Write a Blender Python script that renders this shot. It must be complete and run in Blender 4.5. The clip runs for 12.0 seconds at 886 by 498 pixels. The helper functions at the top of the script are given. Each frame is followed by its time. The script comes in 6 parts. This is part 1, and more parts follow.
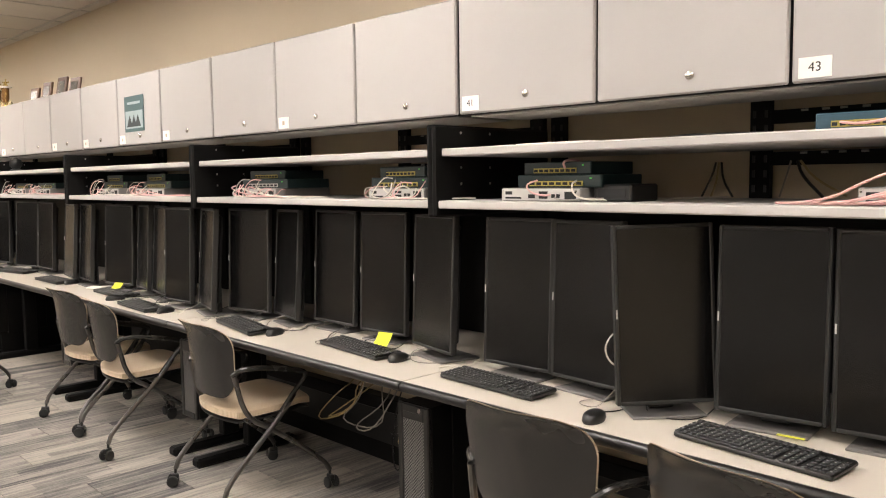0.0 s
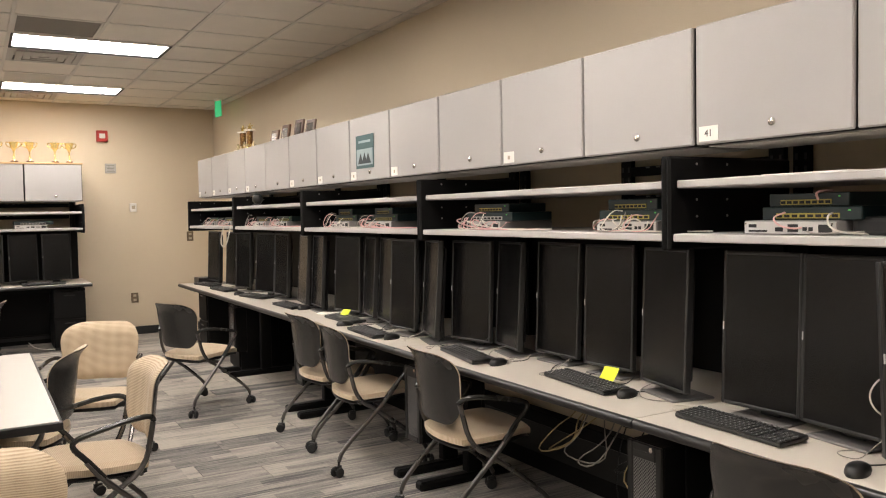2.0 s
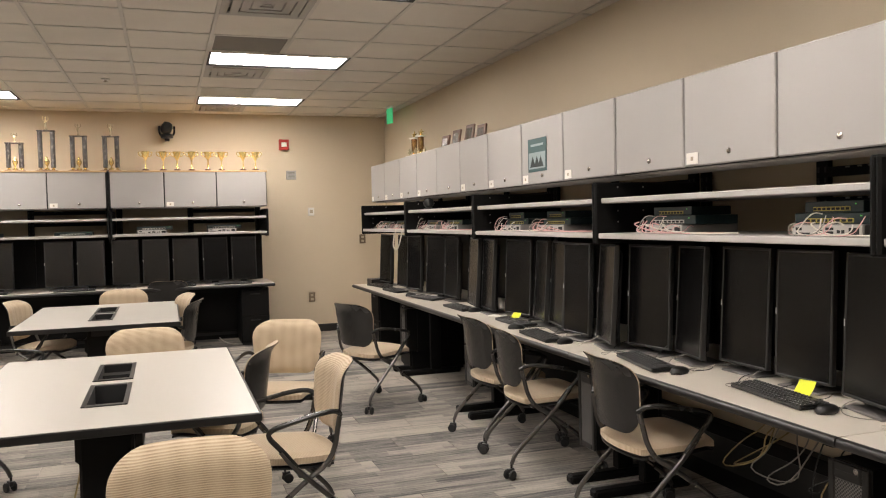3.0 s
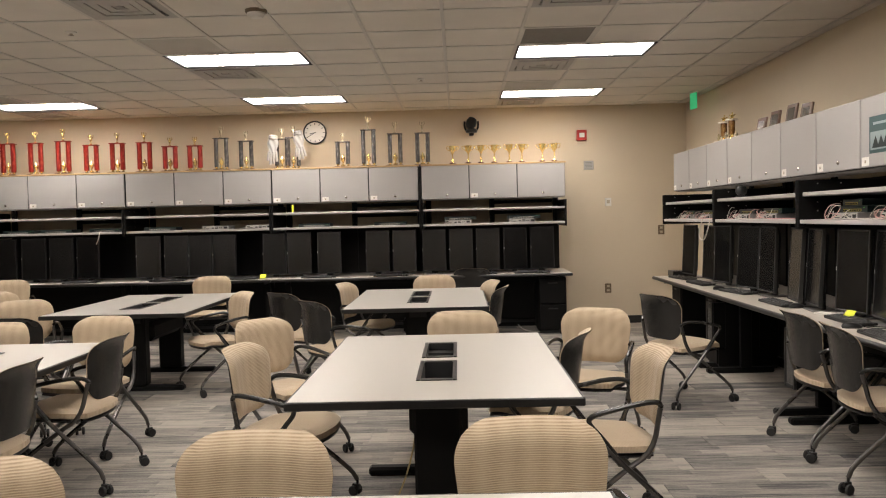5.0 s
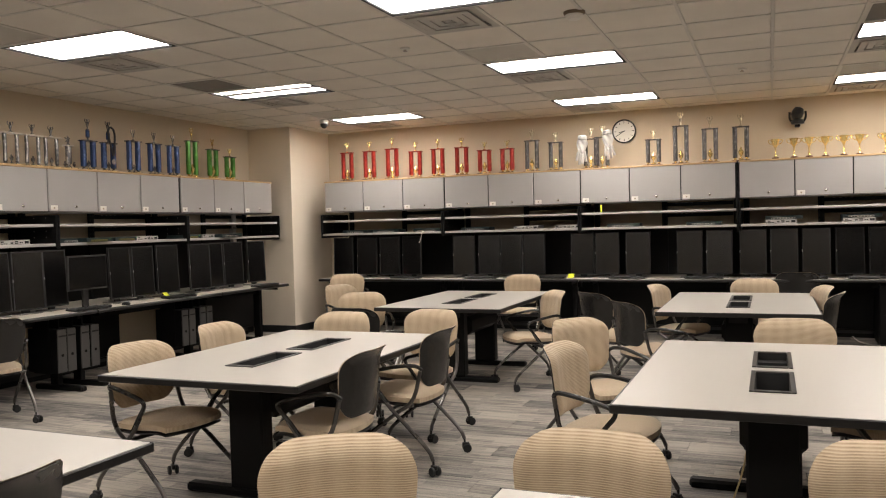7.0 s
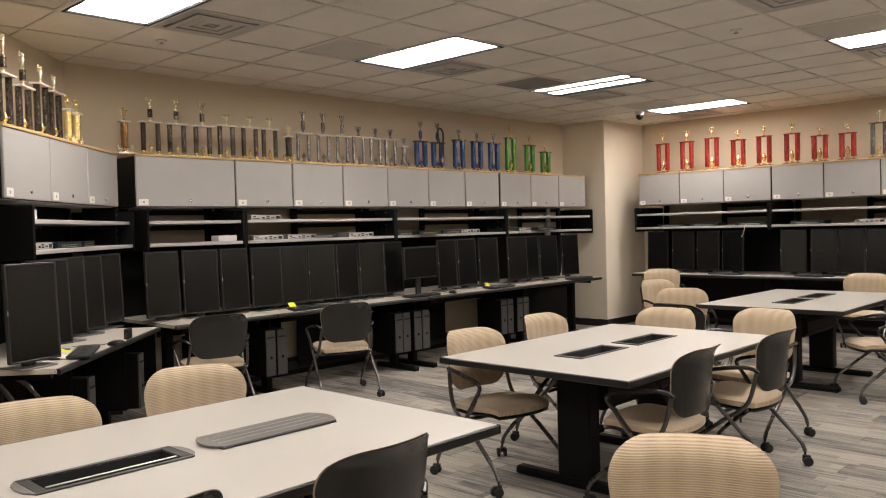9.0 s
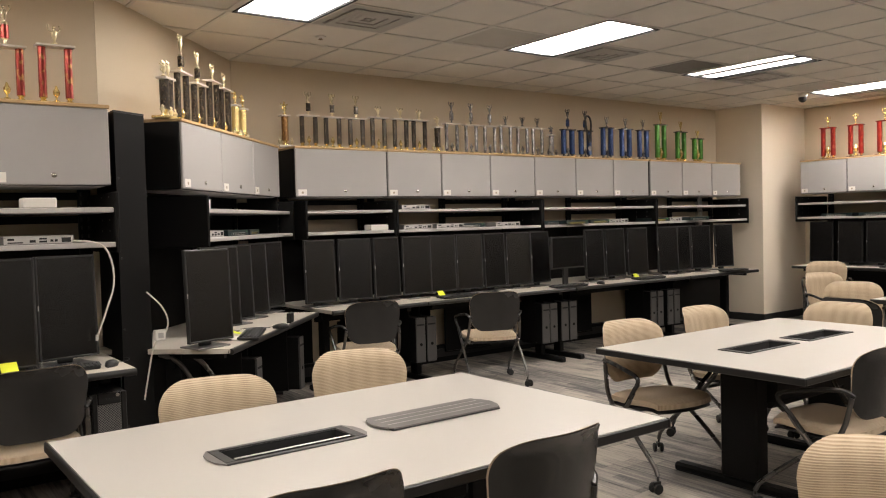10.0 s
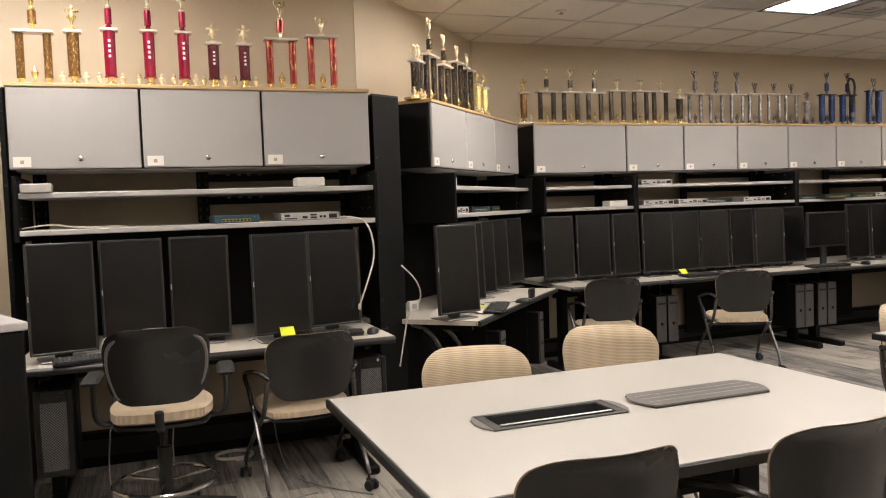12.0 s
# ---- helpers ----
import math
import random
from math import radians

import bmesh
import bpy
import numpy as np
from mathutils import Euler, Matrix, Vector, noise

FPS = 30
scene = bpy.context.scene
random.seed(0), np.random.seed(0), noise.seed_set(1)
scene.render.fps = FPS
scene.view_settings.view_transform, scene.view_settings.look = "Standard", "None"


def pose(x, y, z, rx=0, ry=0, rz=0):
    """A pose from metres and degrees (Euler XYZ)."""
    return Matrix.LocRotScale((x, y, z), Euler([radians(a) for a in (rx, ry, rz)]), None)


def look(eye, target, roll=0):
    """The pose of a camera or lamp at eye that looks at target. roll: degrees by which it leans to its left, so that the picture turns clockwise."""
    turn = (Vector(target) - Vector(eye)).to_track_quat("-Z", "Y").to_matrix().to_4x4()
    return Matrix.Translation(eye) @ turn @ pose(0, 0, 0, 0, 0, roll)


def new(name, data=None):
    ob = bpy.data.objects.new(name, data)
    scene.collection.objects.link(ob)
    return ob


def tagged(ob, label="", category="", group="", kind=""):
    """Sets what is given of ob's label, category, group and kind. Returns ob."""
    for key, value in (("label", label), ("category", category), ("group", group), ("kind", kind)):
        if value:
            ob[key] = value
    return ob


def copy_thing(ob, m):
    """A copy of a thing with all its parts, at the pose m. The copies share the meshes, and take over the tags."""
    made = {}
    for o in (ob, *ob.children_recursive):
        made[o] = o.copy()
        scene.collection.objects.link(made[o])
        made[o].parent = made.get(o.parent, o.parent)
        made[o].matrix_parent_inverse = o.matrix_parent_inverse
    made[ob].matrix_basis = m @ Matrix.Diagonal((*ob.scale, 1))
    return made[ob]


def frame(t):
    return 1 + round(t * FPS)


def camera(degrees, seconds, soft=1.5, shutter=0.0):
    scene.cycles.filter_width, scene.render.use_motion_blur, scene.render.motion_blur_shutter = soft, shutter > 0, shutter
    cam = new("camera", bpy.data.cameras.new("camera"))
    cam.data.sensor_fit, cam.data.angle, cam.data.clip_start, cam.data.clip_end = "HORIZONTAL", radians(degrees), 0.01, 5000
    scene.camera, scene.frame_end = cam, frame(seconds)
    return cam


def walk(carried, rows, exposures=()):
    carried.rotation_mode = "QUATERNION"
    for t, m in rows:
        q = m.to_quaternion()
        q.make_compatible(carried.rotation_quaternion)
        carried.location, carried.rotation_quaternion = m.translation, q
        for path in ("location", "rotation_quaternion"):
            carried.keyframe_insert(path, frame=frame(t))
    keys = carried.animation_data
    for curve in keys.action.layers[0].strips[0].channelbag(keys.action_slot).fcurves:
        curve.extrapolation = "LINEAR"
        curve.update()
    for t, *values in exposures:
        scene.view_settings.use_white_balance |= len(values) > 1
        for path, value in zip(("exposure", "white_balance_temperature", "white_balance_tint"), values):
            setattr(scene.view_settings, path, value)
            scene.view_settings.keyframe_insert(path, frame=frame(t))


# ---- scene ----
cam = camera(58.0, 12.0, soft=1.1)
PATH = [
    (0, (-0.211, 0.085, 1.472), (1.185, 1.507, 1.299), -0.7),
    (0.5, (-0.225, 0.098, 1.475), (1.114, 1.578, 1.334), -0.7),
    (1, (-0.256, 0.119, 1.478), (1.0, 1.671, 1.361), -0.8),
    (1.5, (-0.281, 0.125, 1.485), (0.873, 1.755, 1.388), -1.0),
    (2, (-0.32, 0.148, 1.485), (0.693, 1.87, 1.395), -1.1),
    (2.5, (-0.363, 0.165, 1.489), (0.461, 1.985, 1.403), -1.2),
    (3, (-0.394, 0.179, 1.492), (0.259, 2.068, 1.417), -1.3),
    (5, (-0.551, 0.227, 1.467), (-0.59, 2.225, 1.39), -1.4),
    (5.5, (-0.587, 0.232, 1.465), (-0.802, 2.22, 1.391), -1.5),
    (6, (-0.612, 0.233, 1.469), (-1.004, 2.193, 1.401), -1.5),
    (6.5, (-0.636, 0.229, 1.469), (-1.207, 2.144, 1.407), -1.5),
    (7, (-0.664, 0.227, 1.468), (-1.423, 2.076, 1.41), -1.5),
    (9, (-0.789, 0.157, 1.469), (-2.172, 1.601, 1.415), -1.5),
    (9.5, (-0.844, 0.127, 1.457), (-2.345, 1.447, 1.398), -1.5),
    (10, (-0.872, 0.088, 1.458), (-2.48, 1.276, 1.39), -1.5),
    (10.5, (-0.904, 0.06, 1.448), (-2.605, 1.11, 1.373), -1.6),
    (11, (-0.925, 0.025, 1.445), (-2.701, 0.939, 1.36), -1.7),
    (11.5, (-0.939, -0.004, 1.439), (-2.772, 0.79, 1.346), -1.9),
    (12, (-0.941, -0.022, 1.441), (-2.812, 0.678, 1.337), -2.0),
]
EXPOSE = [(0.0, 0.70), (1.5, 0.46), (3.0, 0.17), (5.0, -0.06), (7.0, -0.06), (9.5, 0.06), (12.0, 0.18)]
walk(cam, [(t, look(eye, target, roll)) for t, eye, target, roll in PATH], EXPOSE)

# ---- world and large lights ----
world = bpy.data.worlds.new("world")
scene.world = world
world.use_nodes = True
world.node_tree.nodes["Background"].inputs[0].default_value = (0.05, 0.05, 0.055, 1)
world.node_tree.nodes["Background"].inputs[1].default_value = 0.1
LAMP = 24.0                      # radiance of the troffer lenses
LAMP_COLOUR = (1.0, 0.925, 0.865)


# ---- materials ----
def nodes(name):
    m = bpy.data.materials.new(name)
    m.use_nodes = True
    nt = m.node_tree
    return m, nt, nt.nodes["Principled BSDF"]


def ramp(nt, fac, stops):
    r = nt.nodes.new("ShaderNodeValToRGB")
    while len(r.color_ramp.elements) < len(stops):
        r.color_ramp.elements.new(0.5)
    for e, (p, c) in zip(r.color_ramp.elements, stops):
        e.position, e.color = p, (*c, 1)
    nt.links.new(fac, r.inputs[0])
    return r.outputs[0]


def noise_tex(nt, scale, detail=4, stretch=(1, 1, 1), rough=0.55):
    co = nt.nodes.new("ShaderNodeTexCoord")
    mp = nt.nodes.new("ShaderNodeMapping")
    mp.inputs["Scale"].default_value = stretch
    n = nt.nodes.new("ShaderNodeTexNoise")
    n.inputs["Scale"].default_value, n.inputs["Detail"].default_value = scale, detail
    n.inputs["Roughness"].default_value = rough
    nt.links.new(co.outputs["Object"], mp.inputs[0])
    nt.links.new(mp.outputs[0], n.inputs["Vector"])
    return n.outputs["Fac"]


def shade(c, k):
    return tuple(min(1, v * k) for v in c)


def paint(name, colour, rough=0.5, metal=0.0, vary=0.08, scale=3.0, grain=60.0, bump=0.05, spec=0.5, coat=0.0, stretch=(1, 1, 1), per=0.0):
    """A surface with broad mottling, fine grain and slight relief; per: how far single objects differ."""
    m, nt, b = nodes(name)
    big, fine = noise_tex(nt, scale, 3, stretch), noise_tex(nt, grain, 3, stretch)
    mix = nt.nodes.new("ShaderNodeMath")
    mix.operation = "MULTIPLY_ADD"
    nt.links.new(fine, mix.inputs[0])
    mix.inputs[1].default_value = 0.4
    nt.links.new(big, mix.inputs[2])
    fac = mix.outputs[0]
    if per:
        info = nt.nodes.new("ShaderNodeObjectInfo")
        more = nt.nodes.new("ShaderNodeMath")
        more.operation = "MULTIPLY_ADD"
        nt.links.new(info.outputs["Random"], more.inputs[0])
        more.inputs[1].default_value = per
        nt.links.new(fac, more.inputs[2])
        fac = more.outputs[0]
    col = ramp(nt, fac, [(0.4, shade(colour, 1 - vary)), (0.95 + per * 0.5, shade(colour, 1 + vary))])
    nt.links.new(col, b.inputs["Base Color"])
    rr = nt.nodes.new("ShaderNodeMapRange")
    rr.inputs[3].default_value, rr.inputs[4].default_value = max(0.02, rough - 0.08), min(1, rough + 0.08)
    nt.links.new(big, rr.inputs[0])
    nt.links.new(rr.outputs[0], b.inputs["Roughness"])
    b.inputs["Metallic"].default_value = metal
    b.inputs["Specular IOR Level"].default_value = spec
    b.inputs["Coat Weight"].default_value = coat
    if bump:
        bp = nt.nodes.new("ShaderNodeBump")
        bp.inputs["Strength"].default_value, bp.inputs["Distance"].default_value = bump, 0.004
        nt.links.new(fine, bp.inputs["Height"])
        nt.links.new(bp.outputs[0], b.inputs["Normal"])
    return m


def glow(name, colour, strength):
    m, nt, b = nodes(name)
    b.inputs["Base Color"].default_value = (*shade(colour, 0.8), 1)
    b.inputs["Emission Color"].default_value = (*colour, 1)
    b.inputs["Emission Strength"].default_value = strength
    return m


def flecked(name, dark, fleck, amount=0.5, size=70.0):
    """Foil with bright broken flecks over a dark ground."""
    m, nt, b = nodes(name)
    n = noise_tex(nt, size, 3, (1, 1, 0.55), 0.6)
    nt.links.new(ramp(nt, n, [(amount, dark), (amount + 0.07, fleck)]), b.inputs["Base Color"])
    b.inputs["Metallic"].default_value, b.inputs["Roughness"].default_value = 0.55, 0.26
    return m


def lens_material():
    """Prismatic acrylic lens, lit from behind: brighter along the tubes, a fine grid of ribs."""
    m, nt, b = nodes("troffer_lens")
    co = nt.nodes.new("ShaderNodeTexCoord")
    br = nt.nodes.new("ShaderNodeTexBrick")
    br.offset, br.inputs["Scale"].default_value = 0.0, 1.0
    br.inputs["Brick Width"].default_value, br.inputs["Row Height"].default_value = 0.195, 0.19
    br.inputs["Mortar Size"].default_value, br.inputs["Mortar Smooth"].default_value = 0.004, 0.1
    br.inputs["Color1"].default_value = (1, 1, 1, 1)
    br.inputs["Color2"].default_value = (0.88, 0.88, 0.88, 1)
    br.inputs["Mortar"].default_value = (0.03, 0.03, 0.03, 1)
    nt.links.new(co.outputs["Object"], br.inputs["Vector"])
    ml = nt.nodes.new("ShaderNodeMix")
    ml.data_type, ml.blend_type = "RGBA", "MULTIPLY"
    ml.inputs["Factor"].default_value = 1.0
    nt.links.new(br.outputs["Color"], ml.inputs[6])
    ml.inputs[7].default_value = (*LAMP_COLOUR, 1)
    nt.links.new(ml.outputs[2], b.inputs["Emission Color"])
    b.inputs["Emission Strength"].default_value = LAMP
    b.inputs["Base Color"].default_value = (0.8, 0.8, 0.78, 1)
    return m


def carpet_material(name, source):
    """Grey carpet planks with streaks along each plank."""
    m, nt, b = nodes(name)
    streak = noise_tex(nt, 7.0, 5, (0.35, 6.0, 1))
    fine = noise_tex(nt, 110.0, 3, (0.45, 1.3, 1), 0.7)
    thread = noise_tex(nt, 16.0, 4, (0.3, 7.0, 1))
    if source == "object":
        rnd = nt.nodes.new("ShaderNodeObjectInfo").outputs["Random"]
    else:
        rnd = nt.nodes.new("ShaderNodeNewGeometry").outputs["Random Per Island"]
    a = nt.nodes.new("ShaderNodeMath")
    a.operation = "MULTIPLY_ADD"
    nt.links.new(rnd, a.inputs[0])
    a.inputs[1].default_value = 0.34
    co = nt.nodes.new("ShaderNodeTexCoord")
    sh = nt.nodes.new("ShaderNodeVectorMath")
    sh.operation = "MULTIPLY_ADD"
    nt.links.new(rnd, sh.inputs[0])
    sh.inputs[1].default_value = (13.7, 7.31, 0.0)
    nt.links.new(co.outputs["Object"], sh.inputs[2])
    br = nt.nodes.new("ShaderNodeTexBrick")
    br.offset, br.inputs["Scale"].default_value = 0.37, 1.0
    br.inputs["Brick Width"].default_value, br.inputs["Row Height"].default_value = 0.37, 0.077
    br.inputs["Mortar Size"].default_value = 0.0
    br.inputs["Color1"].default_value, br.inputs["Color2"].default_value = (0, 0, 0, 1), (1, 1, 1, 1)
    nt.links.new(sh.outputs[0], br.inputs["Vector"])
    bl = nt.nodes.new("ShaderNodeMath")
    bl.operation = "MULTIPLY_ADD"
    nt.links.new(br.outputs["Color"], bl.inputs[0])
    bl.inputs[1].default_value = 0.26
    nt.links.new(streak, bl.inputs[2])
    nt.links.new(bl.outputs[0], a.inputs[2])
    th = nt.nodes.new("ShaderNodeMath")
    th.operation = "MULTIPLY_ADD"
    nt.links.new(thread, th.inputs[0])
    th.inputs[1].default_value = 0.48
    nt.links.new(a.outputs[0], th.inputs[2])
    c = nt.nodes.new("ShaderNodeMath")
    c.operation = "MULTIPLY_ADD"
    nt.links.new(fine, c.inputs[0])
    c.inputs[1].default_value = 0.45
    nt.links.new(th.outputs[0], c.inputs[2])
    half = nt.nodes.new("ShaderNodeMath")
    half.operation = "MULTIPLY"
    nt.links.new(c.outputs[0], half.inputs[0])
    half.inputs[1].default_value = 0.62
    col = ramp(nt, half.outputs[0], [(0.57, (0.092, 0.088, 0.088)), (0.685, (0.178, 0.166, 0.154)), (0.80, (0.275, 0.252, 0.225)), (0.92, (0.375, 0.337, 0.288))])
    nt.links.new(col, b.inputs["Base Color"])
    b.inputs["Roughness"].default_value = 0.95
    b.inputs["Specular IOR Level"].default_value = 0.15
    bp = nt.nodes.new("ShaderNodeBump")
    bp.inputs["Strength"].default_value, bp.inputs["Distance"].default_value = 0.4, 0.004
    nt.links.new(fine, bp.inputs["Height"])
    nt.links.new(bp.outputs[0], b.inputs["Normal"])
    return m


def fabric_material(name, way):
    """Beige upholstery: fine horizontal ribs under broad woven vertical bands."""
    m, nt, b = nodes(name)
    co = nt.nodes.new("ShaderNodeTexCoord")
    w1 = nt.nodes.new("ShaderNodeTexWave")
    w1.bands_direction, w1.inputs["Scale"].default_value = way, 46.0
    w1.inputs["Distortion"].default_value, w1.inputs["Detail Scale"].default_value = 0.35, 3.0
    w2 = nt.nodes.new("ShaderNodeTexWave")
    w2.bands_direction, w2.inputs["Scale"].default_value = "X", 4.2
    w2.inputs["Distortion"].default_value, w2.inputs["Detail"].default_value = 1.2, 2.0
    for w in (w1, w2):
        nt.links.new(co.outputs["Object"], w.inputs["Vector"])
    fine = noise_tex(nt, 120.0, 3)
    band = nt.nodes.new("ShaderNodeMath")
    band.operation = "MULTIPLY_ADD"
    nt.links.new(w2.outputs["Fac"], band.inputs[0])
    band.inputs[1].default_value, band.inputs[2].default_value = (0.24, 0.50) if way == "Z" else (0.05, 0.36)
    ml = nt.nodes.new("ShaderNodeMath")
    ml.operation = "MULTIPLY"
    nt.links.new(w1.outputs["Fac"], ml.inputs[0])
    nt.links.new(band.outputs[0], ml.inputs[1])
    ad = nt.nodes.new("ShaderNodeMath")
    ad.operation = "MULTIPLY_ADD"
    nt.links.new(fine, ad.inputs[0])
    ad.inputs[1].default_value = 0.30
    nt.links.new(ml.outputs[0], ad.inputs[2])
    col = ramp(nt, ad.outputs[0], [(0.20, (0.53, 0.425, 0.30)), (0.55, (0.44, 0.345, 0.235)), (0.95, (0.285, 0.215, 0.142))])
    nt.links.new(col, b.inputs["Base Color"])
    b.inputs["Roughness"].default_value = 0.92
    b.inputs["Specular IOR Level"].default_value = 0.2
    b.inputs["Sheen Weight"].default_value = 0.15
    bp = nt.nodes.new("ShaderNodeBump")
    bp.inputs["Strength"].default_value, bp.inputs["Distance"].default_value = 0.45, 0.002
    nt.links.new(w1.outputs["Fac"], bp.inputs["Height"])
    nt.links.new(bp.outputs[0], b.inputs["Normal"])
    return m


def mesh_grille_material():
    """Black perforated sheet: rows of small holes over grey metal."""
    m, nt, b = nodes("perforated_black")
    co = nt.nodes.new("ShaderNodeTexCoord")
    sp = nt.nodes.new("ShaderNodeSeparateXYZ")
    nt.links.new(co.outputs["Object"], sp.inputs[0])
    cb = nt.nodes.new("ShaderNodeCombineXYZ")
    for k, op in enumerate(("ADD", "SUBTRACT")):
        mt = nt.nodes.new("ShaderNodeMath")
        mt.operation = op
        nt.links.new(sp.outputs["X"], mt.inputs[0])
        nt.links.new(sp.outputs["Z"], mt.inputs[1])
        nt.links.new(mt.outputs[0], cb.inputs[k])
    v = nt.nodes.new("ShaderNodeTexVoronoi")
    v.voronoi_dimensions = "2D"
    v.inputs["Scale"].default_value, v.inputs["Randomness"].default_value = 76.0, 0.0
    nt.links.new(cb.outputs[0], v.inputs["Vector"])
    col = ramp(nt, v.outputs["Distance"], [(0.34, (0.002, 0.002, 0.002)), (0.42, (0.15, 0.145, 0.14))])
    nt.links.new(col, b.inputs["Base Color"])
    b.inputs["Roughness"].default_value = 0.45
    bp = nt.nodes.new("ShaderNodeBump")
    bp.inputs["Strength"].default_value, bp.inputs["Distance"].default_value = 0.7, 0.003
    nt.links.new(v.outputs["Distance"], bp.inputs["Height"])
    nt.links.new(bp.outputs[0], b.inputs["Normal"])
    return m


